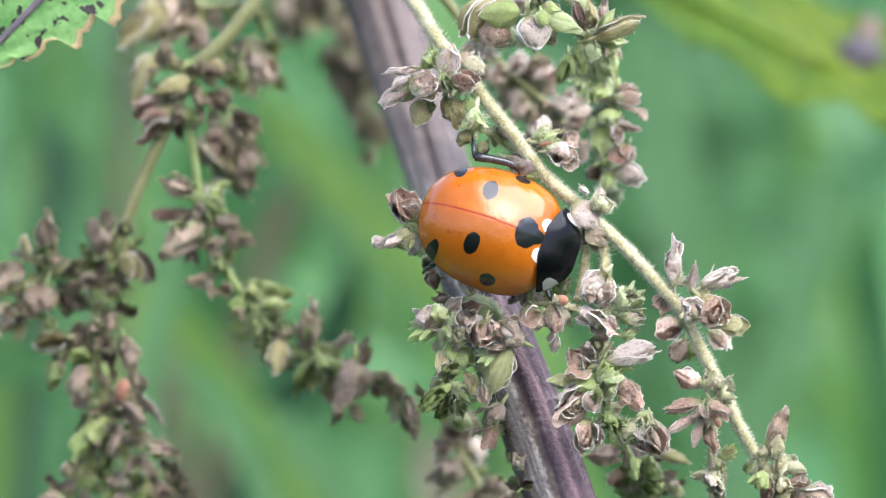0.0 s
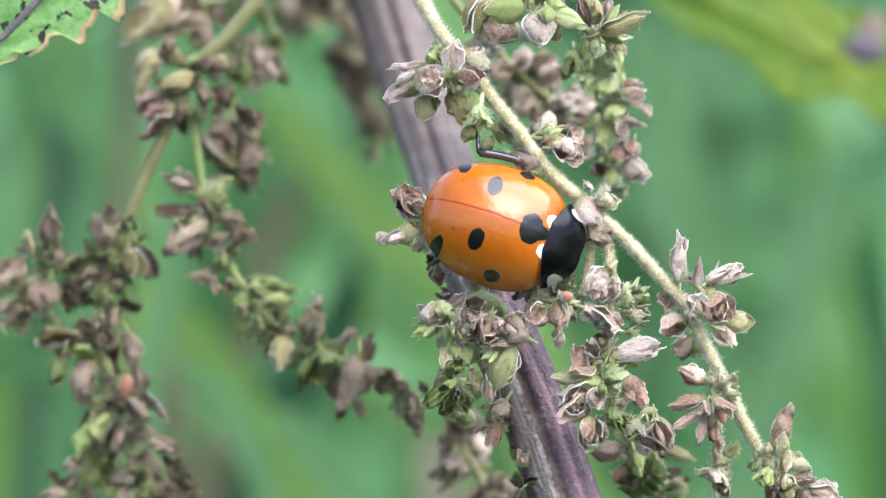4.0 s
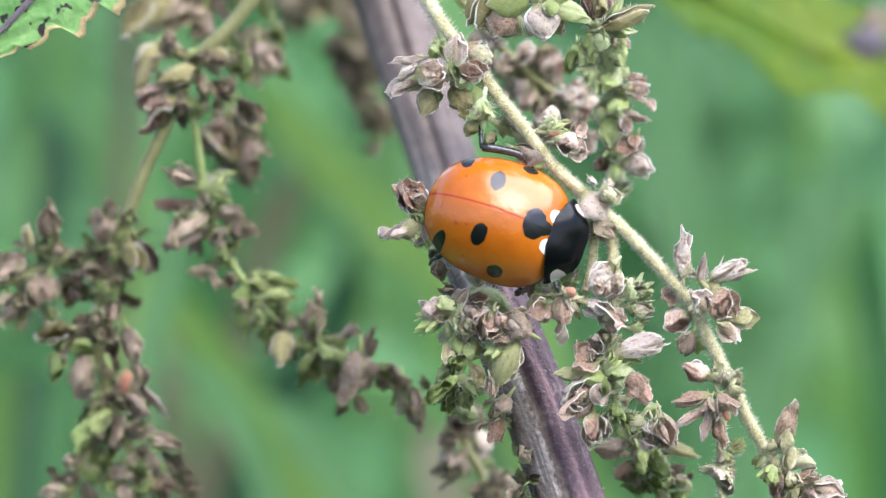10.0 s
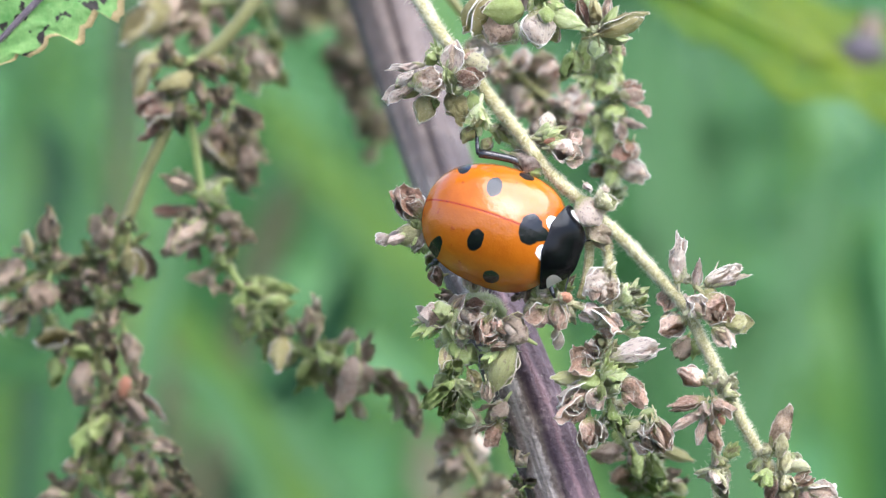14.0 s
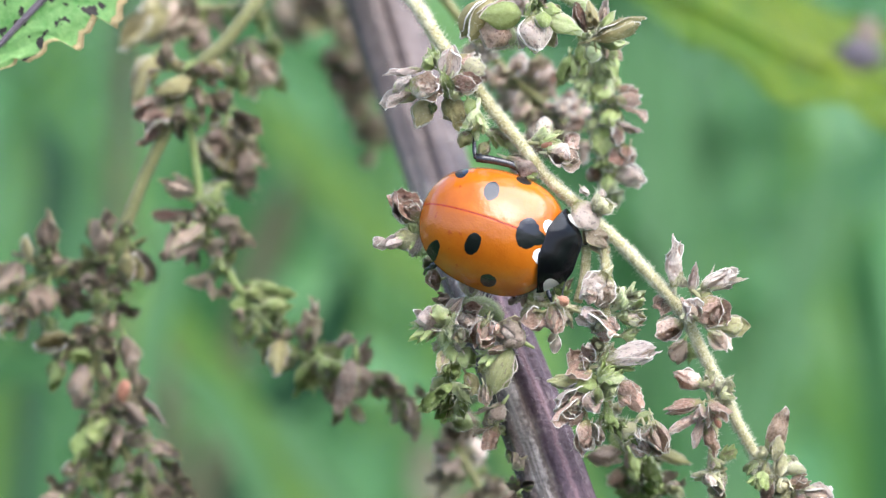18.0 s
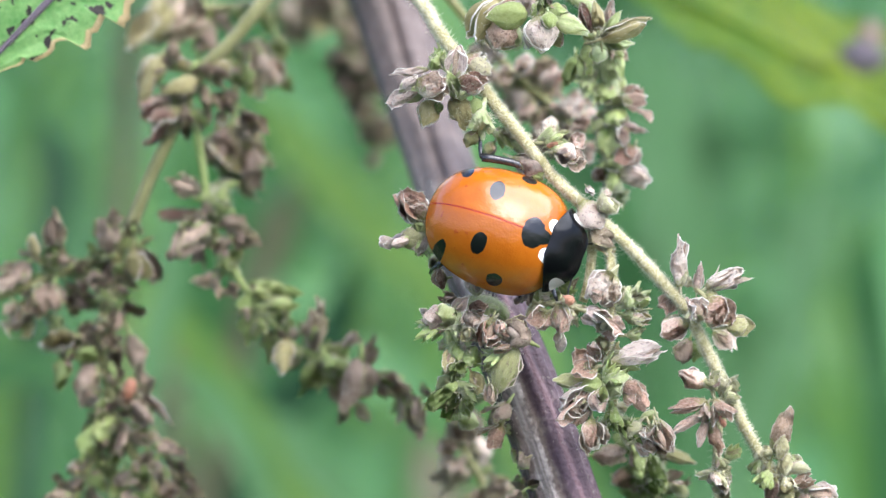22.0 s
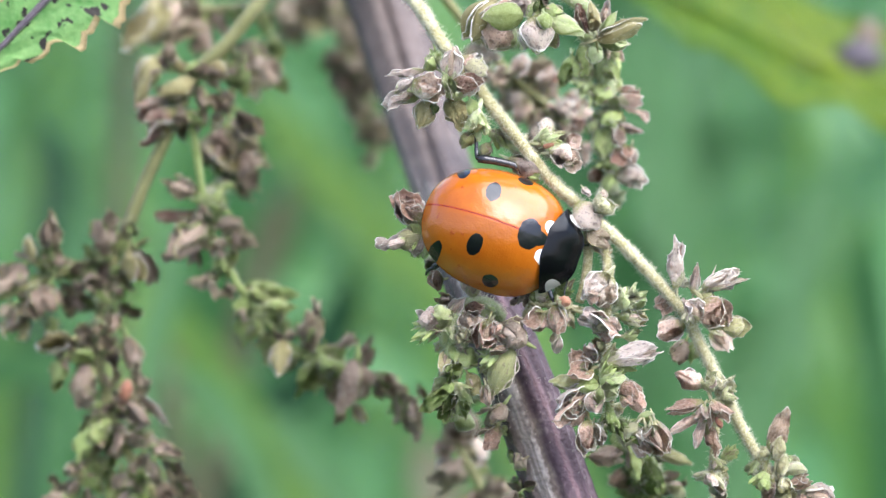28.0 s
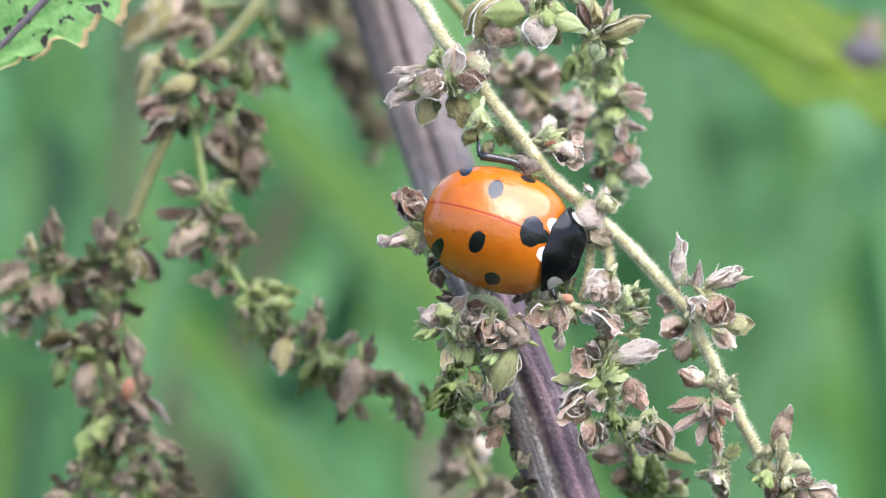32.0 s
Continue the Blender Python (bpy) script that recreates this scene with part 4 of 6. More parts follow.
seat(front, (11.09, -0.30, -2.61), (10.32, -0.70, -1.70), "dry", "brown", 1.1)
seat(front, (10.46, -0.70, -2.36), (10.45, -0.90, -2.74), "knot", "pale", 0.8)
seat(front, (11.23, 0.00, -1.78), (12.17, -0.30, -2.95), "dry", "brown", 1.2)
seat(front, (11.19, 0.10, -1.61), (11.86, 0.00, -1.70), "bract", "brown", 0.8)
seat(front, (12.14, 0.50, -3.01), (13.45, 0.40, -2.82), "bract", "brown", 0.75)
seat(front, (11.86, 3.00, -3.21), (12.81, 3.20, -4.10), "dry", "pale", 0.8)
seat(front, (10.45, 0.40, -2.82), (9.24, 0.30, -3.34), "dry", "pale", 0.9)
seat(front, (10.03, 0.60, -2.51), (9.50, 0.60, -2.99), "bract", "brown", 0.8)
seat(front, (10.73, 3.00, -3.60), (10.24, 3.00, -4.53), "dry", "dark", 1.1)
seat(front, (11.08, 3.00, -3.65), (10.98, 3.00, -4.63), "bract", "dark", 0.8)
seat(front, (11.24, 0.10, -5.45), (10.07, -0.20, -5.01), "plump", "brown", 0.8)
seat(front, (11.22, -0.10, -6.21), (9.47, -0.50, -6.58), "plump", "pale", 0.5)
seat(front, (11.22, -0.20, -6.59), (9.66, -0.50, -7.58), "long", "brown", 0.55)
seat(front, (11.46, -0.20, -7.05), (11.77, -0.50, -8.59), "long", "brown", 0.85)
seat(front, (11.27, -0.10, -6.88), (10.77, -0.40, -8.35), "long", "brown", 0.5)
seat(front, (11.59, -0.30, -6.11), (12.08, -0.70, -7.02), "open", "brown", 0.9)
seat(front, (11.28, -0.30, -6.32), (11.01, -0.70, -7.02), "open", "pale", 0.9)
seat(front, (11.81, -0.50, -6.86), (12.00, -0.60, -7.27), "seed", "brown", 0.8)
seat(front, (12.03, 0.10, -6.03), (12.57, -0.10, -5.83), "knot", "pale", 1.0)
seat(front, (11.54, 0.00, -5.69), (11.45, -0.30, -5.13), "knot", "pale", 1.0)
seat(front, (11.86, 0.10, -5.55), (11.98, -0.20, -5.13), "knot", "pale", 1.0)
seat(front, (12.17, 0.30, -5.41), (12.69, 0.20, -5.46), "knot", "pale", 1.1)
seat(front, (14.26, 1.00, -8.43), (14.90, 0.90, -6.69), "long", "pale", 0.85)
seat(front, (14.47, 0.90, -8.79), (14.66, 0.70, -7.50), "bract", "brown", 0.6)
seat(front, (14.11, 1.00, -8.56), (13.78, 0.80, -8.30), "knot", "pale", 1.0)
seat(front, (14.84, 1.00, -9.04), (15.78, 0.80, -9.20), "bract", "pale", 0.7)
seat(front, (14.78, 1.10, -8.80), (15.13, 1.00, -8.56), "tuft", "brown", 1.0)
seat(front, (14.98, 1.00, -9.88), (15.87, 0.70, -9.57), "dry", "brown", 0.8)
seat(front, (13.97, 1.00, -9.28), (13.76, 0.80, -10.04), "tuft", "brown", 1.2)
seat(front, (14.31, 1.00, -9.59), (14.14, 0.80, -10.64), "dry", "pale", 0.8)
seat(front, (14.65, 1.00, -9.64), (15.00, 0.90, -10.72), "bract", "brown", 0.9)
seat(front, (15.59, 1.20, -10.19), (17.01, 1.00, -10.49), "dry", "brown", 0.9)
seat(front, (15.20, 1.20, -10.19), (15.85, 1.00, -10.80), "dry", "pale", 0.8)
seat(front, (13.70, 1.20, -8.81), (13.34, 1.20, -9.41), "tuft", "brown", 1.0)

scatter(front, fpath, 10, 0.35, 16, [K, K, B], 0.86, 1.0, size=(0.8, 1.1))
tail, tail_path = spray_of(plant, [(12.07, 0.80, -5.53), (11.81, 0.60, -7.69), (11.71, 0.60, -9.38), (11.91, 0.60, -11.06)], (0.16, 0.2), M_STALK, "thin green hairy side stalk", 500, "side_spray")
seat(tail, (12.14, 0.50, -8.69), (12.71, 0.40, -8.21), "tuft", "brown", 1.0)
seat(tail, (11.85, 0.50, -9.25), (11.40, 0.30, -9.88), "knot", "pale", 1.3)
seat(tail, (11.88, 0.30, -9.40), (12.01, 0.10, -10.02), "dry", "pale", 0.8)
seat(tail, (12.04, 0.50, -9.66), (12.32, 0.40, -9.48), "knot", "pale", 0.7)
seat(tail, (11.95, 0.50, -10.04), (12.23, 0.40, -10.57), "bract", "brown", 0.7)
seat(tail, (11.74, 0.40, -8.64), (11.97, 0.20, -9.11), "knot", "pale", 0.9)
scatter(tail, tail_path, 6, 0.2, 17, [K], 0.4, 1.0, size=(0.6, 0.8))

# side stalk that hangs from the front spray past the ladybird's head
side, spath = spray_of(plant, [(6.84, 0.60, 1.35), (7.07, 0.30, 0.26), (7.16, 0.10, -1.42), (7.06, 0.00, -3.10), (7.01, 0.00, -4.78), (7.25, 1.00, -6.26), (7.89, 3.50, -7.60), (8.78, 6.00, -8.98), (9.50, 7.50, -10.33), (10.07, 8.50, -11.93)], (0.20, 0.24), M_STALK, "thin green hairy side stalk", 4500, "side_spray")
seat(side, (4.94, -0.40, -2.04), (4.93, -0.75, -3.34), "dry", "brown", 0.9)
seat(side, (4.89, -0.40, -3.20), (4.78, -0.75, -3.97), "shell", "pale", 0.8)
seat(side, (7.08, -0.30, -0.69), (6.10, -0.65, -1.65), "dry", "brown", 1)
seat(side, (7.24, -0.10, -0.83), (6.73, -0.45, -2.04), "plump", "brown", 1)
seat(side, (6.30, -0.50, -1.22), (6.62, -0.85, -1.84), "shell", "pale", 0.9)
seat(side, (6.79, -0.20, -2.43), (5.76, -0.55, -2.57), "dry", "brown", 0.9)
seat(side, (6.25, -0.40, -2.43), (7.78, -0.75, -3.15), "shell", "brown", 0.8)
seat(side, (7.02, -0.50, -2.62), (7.68, -0.85, -3.00), "shell", "pale", 0.8)
seat(side, (4.36, -0.30, -2.33), (3.39, -0.65, -2.71), "shell", "brown", 0.9)
seat(side, (4.47, 0.00, -2.43), (3.93, -0.35, -3.11), "plump", "brown", 0.8)
seat(side, (5.03, -0.60, -1.89), (5.46, -0.95, -1.79), "seed", "brown", 1.2)
# Dark tone here puts the shade under the ladybird's head into the florets' colour.
seat(side, (5.33, 0.80, -1.57), (4.34, 0.45, -2.05), "bract", "dark", 0.9)
seat(side, (4.35, 0.80, -1.81), (3.85, 0.45, -1.56), "bract", "dark", 0.9)
seat(side, (4.97, 0.90, -1.57), (5.56, 0.55, -1.20), "knot", "dark", 1.2)
seat(side, (3.77, 1.00, -1.37), (3.32, 0.65, -2.05), "open", "dark", 0.9)
seat(side, (7.68, 0.00, -2.05), (8.39, -0.35, -1.51), "tuft", "fresh", 1.2)
seat(side, (7.83, 0.00, -1.95), (8.78, -0.35, -1.76), "bract", "fresh", 0.7)
seat(side, (7.68, 0.00, -2.44), (8.24, -0.35, -2.58), "tuft", "fresh", 1.1)
seat(side, (7.97, 0.00, -2.54), (8.78, -0.35, -2.68), "dry", "tan", 0.7)
seat(side, (7.70, 0.30, -1.76), (7.48, -0.05, -1.22), "bract", "fresh", 0.8)
seat(side, (7.17, -0.40, -4.47), (9.38, -0.75, -3.83), "dry", "blush", 0.5)
seat(side, (7.33, -0.20, -4.57), (8.42, -0.55, -4.71), "bract", "fresh", 0.6)
seat(side, (6.95, 0.00, -4.96), (7.17, -0.35, -3.84), "bract", "fresh", 0.7)
seat(side, (6.85, 0.00, -4.72), (7.41, -0.35, -4.32), "tuft", "fresh", 1.1)
seat(side, (6.45, -0.30, -4.47), (6.00, -0.65, -3.78), "shell", "brown", 1)
seat(side, (6.49, -0.40, -4.71), (5.27, -0.75, -5.08), "shell", "brown", 0.8)
seat(side, (6.69, -0.20, -4.38), (6.34, -0.55, -4.03), "dry", "brown", 1)
seat(side, (6.74, -0.30, -5.15), (5.61, -0.65, -5.52), "bract", "fresh", 0.7)
seat(side, (6.36, -0.10, -5.35), (4.55, -0.45, -5.29), "bract", "pale", 0.5)
seat(side, (6.30, -0.40, -5.68), (4.78, -0.75, -5.90), "shell", "brown", 0.8)
seat(side, (6.40, -0.20, -5.69), (5.27, -0.55, -6.40), "dry", "brown", 1)
seat(side, (6.05, -0.40, -6.11), (4.59, -0.75, -6.87), "shell", "brown", 0.7)
seat(side, (6.17, 0.00, -6.32), (5.52, -0.35, -7.13), "plump", "brown", 0.8)
seat(side, (6.78, -0.40, -5.29), (7.97, -0.75, -5.13), "bract", "fresh", 0.7)
seat(side, (6.67, -0.60, -5.67), (6.66, -0.95, -6.57), "shell", "pale", 1)
seat(side, (7.07, -0.40, -5.53), (7.49, -0.75, -5.91), "bract", "fresh", 1)
seat(side, (7.61, -0.30, -5.25), (8.65, -0.65, -6.20), "plump", "brown", 0.8)
seat(side, (7.75, -0.40, -5.68), (8.55, -0.75, -6.63), "shell", "brown", 0.8)
seat(side, (7.91, -0.20, -5.69), (8.23, -0.55, -5.43), "tuft", "fresh", 1)
seat(side, (6.26, -0.10, -7.00), (6.14, -0.45, -8.48), "plump", "brown", 0.8)
seat(side, (6.45, -0.20, -7.14), (6.87, -0.55, -8.04), "shell", "brown", 0.7)
seat(side, (8.92, -0.20, -7.19), (8.66, -0.55, -7.85), "shell", "pale", 1)
seat(side, (9.07, -0.20, -7.19), (9.43, -0.55, -8.34), "dry", "brown", 0.8)
seat(side, (8.69, 0.00, -7.64), (8.91, -0.35, -8.49), "dry", "brown", 0.9)
seat(side, (8.36, 0.20, -7.16), (7.71, -0.15, -7.97), "bract", "pale", 0.9)
seat(side, (8.01, 0.80, -7.05), (7.35, 0.45, -7.22), "tuft", "dark", 1)
seat(side, (8.48, 0.60, -6.99), (9.19, 0.25, -6.68), "bract", "fresh", 0.6)
seat(side, (6.36, -0.20, -4.78), (5.67, -0.50, -3.96), "shell", "brown", 0.9)
seat(side, (6.02, -0.30, -5.97), (4.83, -0.60, -6.53), "shell", "pale", 0.9)
seat(side, (6.68, -0.50, -5.39), (5.66, -0.80, -5.52), "bract", "fresh", 0.7)
seat(side, (6.83, -0.40, -5.30), (7.62, -0.70, -4.71), "tuft", "fresh", 1.1)
seat(side, (6.91, -0.60, -5.48), (7.57, -0.90, -5.38), "bract", "fresh", 0.8)
seat(side, (6.76, -0.70, -5.57), (6.66, -1.00, -6.32), "cap", "fresh", 0.7)
seat(side, (6.46, 0.00, -7.26), (6.21, -0.30, -8.37), "dry", "brown", 0.9)
seat(side, (7.19, 0.30, -6.48), (7.32, 0.00, -7.42), "tuft", "dark", 1.1)
seat(side, (7.63, 0.30, -7.03), (8.28, 0.00, -7.76), "tuft", "dark", 1.2)
seat(side, (8.81, 0.00, -7.26), (9.22, -0.30, -8.37), "dry", "brown", 0.9)
seat(side, (8.63, 0.20, -7.63), (8.61, -0.10, -8.57), "shell", "pale", 0.9)
seat(side, (6.63, 5.00, -8.81), (8.20, 4.70, -8.79), "plump", "dark", 0.8)
seat(side, (9.13, 4.50, -8.85), (9.51, 4.20, -10.06), "tuft", "dark", 1.1)
seat(side, (8.36, 4.00, -8.57), (8.71, 3.70, -9.66), "bract", "dark", 0.9)
seat(side, (7.59, 0.10, -1.90), (8.73, -0.10, -1.70), "tuft", "brown", 0.9)
seat(side, (7.78, 0.00, -2.57), (8.68, -0.20, -2.66), "knot", "pale", 0.6)
seat(side, (7.88, 0.10, -3.34), (8.54, 0.00, -3.29), "tuft", "brown", 1.1)
seat(side, (9.17, 0.00, -6.98), (9.68, -0.20, -8.41), "dry", "pale", 0.55)
seat(side, (8.80, 0.20, -7.71), (9.74, 0.00, -8.47), "dry", "brown", 0.9)
seat(side, (8.58, 7.00, -9.67), (7.58, 7.00, -10.25), "dry", "brown", 1.0)
seat(side, (9.60, 6.00, -8.63), (11.35, 6.00, -9.28), "cap", "brown", 0.4)
seat(side, (9.18, 6.50, -9.01), (9.56, 6.50, -10.56), "tuft", "dark", 0.9)
seat(side, (9.89, 6.50, -9.89), (10.56, 6.50, -9.71), "dry", "dark", 0.8)
seat(side, (10.19, 6.50, -10.26), (10.89, 6.50, -10.71), "bract", "pale", 0.8)
scatter(side, spath, 26, 0.7, 12, [KD, BD, TD, TD, DD], 0.74, 1.0)
scatter(side, spath, 8, 0.35, 13, [K], 0.28, 0.66, size=(0.7, 1.0))

spray_of(plant, [(6.47, 0.90, 1.67), (6.32, 0.80, 0.99), (6.32, 0.80, 0.02), (6.18, 0.90, -1.06), (5.94, 0.80, -1.91)], (0.24, 0.2), M_STALK, "short olive side stalk", 200, "side_spray")

# stalk below the ladybird
low, lpath = spray_of(plant, [(2.60, 3.20, -2.55), (1.84, 1.40, -1.91), (0.92, 0.60, -2.02), (0.46, 0.40, -2.86), (0.31, 0.50, -4.31), (0.19, 0.90, -5.77), (0.39, 1.30, -7.00)], (0.24, 0.30), M_SAGE, "short downy green side stalk", 3000, "side_spray")
seat(low, (0.24, 0.40, -2.43), (1.07, 0.05, -1.60), "dry", "pale", 0.5)
seat(low, (0.49, 1.00, -1.81), (-0.15, 0.65, -1.75), "dry", "dark", 0.8)
seat(low, (0.44, 0.40, -2.34), (-0.10, 0.05, -2.57), "tuft", "dark", 1.3)
seat(low, (0.59, 0.70, -2.24), (0.93, 0.35, -2.68), "tuft", "fresh", 1.2)
seat(low, (0.10, 0.40, -2.68), (-1.17, 0.05, -3.40), "tuft", "fresh", 0.6)
seat(low, (-0.24, 0.40, -2.77), (-0.34, 0.05, -3.35), "dry", "brown", 0.6)
seat(low, (0.19, 0.40, -2.87), (0.44, 0.05, -3.64), "tuft", "fresh", 1.2)
seat(low, (0.73, 0.40, -2.87), (1.53, 0.05, -3.65), "shell", "pale", 0.8)
seat(low, (0.44, 0.40, -3.60), (0.58, 0.05, -4.62), "cap", "fresh", 0.7)
seat(low, (0.19, 0.40, -3.99), (-0.00, 0.05, -4.96), "dry", "tan", 0.6)
seat(low, (0.34, 0.40, -4.48), (0.24, 0.05, -5.20), "tuft", "dark", 1.2)
seat(low, (0.73, 0.40, -4.97), (0.43, 0.05, -4.47), "bract", "fresh", 1)
seat(low, (0.48, 0.40, -5.36), (-0.64, 0.05, -6.46), "bract", "dark", 0.7)
seat(low, (0.29, 0.40, -5.26), (-0.39, 0.05, -5.78), "bract", "fresh", 1)
seat(low, (0.43, 0.40, -5.55), (0.09, 0.05, -6.66), "bract", "dark", 0.9)
seat(low, (0.58, 0.40, -5.46), (1.21, 0.05, -6.32), "tuft", "fresh", 0.9)
seat(low, (0.73, 0.80, -5.72), (0.97, 0.45, -6.87), "bract", "fresh", 0.6)
seat(low, (1.12, 0.40, -4.97), (1.65, 0.05, -5.88), "dry", "tan", 0.8)
seat(low, (2.04, 0.10, -2.68), (1.36, -0.25, -3.30), "shell", "brown", 0.9)
seat(low, (1.56, 0.20, -3.16), (2.38, -0.15, -3.64), "shell", "brown", 0.6)
seat(low, (2.01, -0.30, -2.66), (1.63, -0.60, -3.75), "dry", "brown", 1.0)
seat(low, (2.39, -0.50, -3.13), (2.10, -0.90, -2.89), "open", "brown", 1.4)
seat(low, (2.30, -0.30, -2.85), (2.65, -0.60, -3.51), "dry", "brown", 0.9)
seat(low, (3.59, -0.40, -3.61), (2.45, -0.80, -2.95), "plump", "dark", 1.3)
seat(low, (2.89, -0.50, -3.80), (2.10, -0.90, -3.98), "dry", "brown", 0.5)
seat(low, (2.49, -0.20, -4.10), (1.70, -0.40, -4.52), "tuft", "fresh", 1.0)
seat(low, (2.42, -0.10, -4.34), (1.58, -0.20, -4.96), "bract", "brown", 0.6)
seat(low, (2.97, -0.20, -3.91), (2.01, -0.40, -5.96), "cap", "pale", 0.7)
seat(low, (1.87, -0.40, -5.43), (2.01, -0.60, -6.24), "dry", "pale", 0.9)
seat(low, (2.71, 1.40, -6.33), (1.98, 1.20, -7.38), "open", "dark", 1.2)
seat(low, (2.43, 1.60, -7.30), (1.84, 1.40, -8.31), "open", "brown", 1.1)
seat(low, (-0.84, 0.90, 1.72), (-2.06, 0.60, 2.72), "dry", "brown", 0.9)
seat(low, (-0.99, 0.70, 1.62), (-1.86, 0.40, 2.74), "shell", "brown", 0.9)
seat(low, (-1.08, 0.60, 1.97), (-1.62, 0.30, 2.35), "shell", "brown", 0.8)
seat(low, (-0.94, 0.90, 1.23), (-1.47, 0.60, 1.43), "bract", "fresh", 0.9)
seat(low, (-0.99, 0.80, 0.94), (-2.30, 0.50, 0.62), "cap", "pale", 0.75)
seat(low, (-1.52, 0.50, 0.84), (-2.40, 0.20, 0.55), "plump", "blush", 0.7)
seat(low, (-2.21, 0.50, 0.69), (-2.86, 0.20, 0.59), "shell", "pale", 0.8)
seat(low, (-1.08, 0.80, 0.84), (-1.47, 0.50, 0.45), "tuft", "fresh", 1.0)
seat(low, (-0.99, 0.90, 1.06), (-1.16, 0.60, 0.20), "dry", "pale", 0.8)
seat(low, (-1.18, 0.80, 0.99), (-1.11, 0.60, 0.22), "dry", "pale", 0.8)
seat(low, (-0.94, 1.00, 0.70), (-0.77, 0.90, 0.07), "tuft", "fresh", 1.1)
seat(low, (0.02, 0.70, -0.89), (-0.65, 0.50, -0.99), "dry", "brown", 1.1)
seat(low, (-0.39, 1.00, 0.02), (-0.53, 0.90, -0.51), "bract", "brown", 0.8)
scatter(main_stem, [Vector((2.49, 3.60, -6.37)), Vector((2.96, 2.80, -8.54)), Vector((3.44, 2.20, -10.21))], 9, 0.3, 24, [KD, DD, ND], 0.0, 1.0, 0.2, (0.5, 0.8))
scatter(low, lpath, 12, 0.45, 21, [KF, KF, BF, DP], 0.2, 1.0, size=(0.8, 1.1))
low_b, lpath_b = spray_of(plant, [(2.84, 3.00, -2.92), (2.44, 0.80, -3.23), (1.59, 0.20, -3.10), (0.87, 0.20, -3.22)], (0.18, 0.15), M_STALK, "short green twig", 150, "side_spray")
scatter(low_b, lpath_b, 4, 0.3, 22, [K], 0.3, 1.0)
low_c, lpath_c = spray_of(plant, [(7.11, 0.10, -2.50), (6.16, 0.30, -2.26), (4.96, 0.40, -2.02), (3.76, 0.60, -1.90)], (0.18, 0.14), M_STALK, "short green twig", 200, "side_spray")
scatter(low_c, lpath_c, 7, 0.3, 23, [K], 0.1, 1.0, 0.6)
spray_of(plant, [(-0.60, 5.00, -0.10), (-0.22, 2.60, 0.27), (-0.77, 1.10, 0.87), (-1.18, 1.00, 0.99)], (0.2, 0.15), M_STALK, "short green twig", 60, "side_spray")

# upper spray above the ladybird, and its stalk that runs down behind
top, tpath = spray_of(plant, [NODE, (0.39, 4.00, 13.59), (4.28, 2.00, 12.19), (6.25, 2.50, 11.01), (6.91, 5.00, 9.22), (7.48, 6.60, 7.31), (7.66, 7.20, 5.32), (7.63, 7.60, 3.56), (7.50, 8.00, 2.56)], (0.28, 0.42), M_SAGE, "thick downy sage-green flower stalk", 6000, "flower_spray")
seat(top, (2.22, 1.10, 11.12), (1.09, 0.75, 9.58), "globe", "tan", 0.9)
seat(top, (2.71, 0.90, 10.27), (2.07, 0.55, 9.03), "globe", "pale", 1.15)
seat(top, (3.48, 0.30, 10.52), (1.74, -0.05, 10.45), "globe", "fresh", 0.75)
seat(top, (3.03, 1.00, 10.06), (2.65, 0.65, 9.18), "bract", "fresh", 0.9)
seat(top, (3.73, 0.50, 11.51), (2.96, 0.15, 10.51), "plump", "blush", 0.9)
seat(top, (4.28, 0.30, 11.40), (4.30, -0.05, 10.71), "knot", "dark", 1.0)
seat(top, (4.11, 0.30, 10.86), (3.74, -0.05, 10.40), "bract", "fresh", 1.0)
seat(top, (4.40, 0.20, 10.71), (5.24, -0.15, 10.58), "bract", "fresh", 0.8)
seat(top, (4.23, 0.20, 10.51), (6.04, -0.15, 9.75), "cap", "blush", 0.5)
seat(top, (4.00, -0.10, 10.39), (4.18, -0.45, 8.72), "globe", "brown", 0.85)
seat(top, (4.38, -0.50, 10.51), (4.46, -0.85, 9.76), "cap", "fresh", 1.0)
seat(top, (3.78, 0.50, 10.24), (3.47, 0.15, 9.00), "globe", "fresh", 0.6)
seat(top, (4.51, 0.60, 10.15), (4.98, 0.25, 9.08), "globe", "pale", 0.7)
seat(top, (3.27, 0.60, 11.01), (3.87, 0.25, 11.59), "globe", "pale", 0.9)
seat(top, (6.36, 1.60, 9.73), (5.81, 1.25, 11.32), "long", "brown", 0.6)
seat(top, (6.73, 1.70, 9.58), (6.50, 1.35, 11.18), "cap", "tan", 0.5)
seat(top, (6.84, 1.40, 9.66), (7.61, 1.05, 10.76), "bract", "fresh", 0.35)
seat(top, (7.01, 1.90, 9.75), (7.24, 1.55, 11.49), "long", "brown", 0.6)
seat(top, (6.79, 1.40, 9.56), (8.83, 1.05, 10.32), "cap", "tan", 0.55)
seat(top, (6.90, 1.60, 9.48), (8.11, 1.25, 9.31), "bract", "fresh", 0.6)
seat(top, (6.61, 1.80, 9.44), (6.11, 1.45, 9.96), "tuft", "fresh", 1.2)
seat(top, (6.80, 2.60, 9.35), (6.63, 2.25, 8.53), "bract", "fresh", 0.8)
seat(top, (6.21, 4.00, 9.39), (6.30, 3.65, 8.37), "bract", "dark", 0.9)
seat(top, (5.71, 4.00, 8.89), (5.35, 3.65, 7.82), "bract", "dark", 0.7)
seat(top, (5.77, 4.20, 8.95), (5.96, 3.85, 7.93), "bract", "fresh", 0.8)
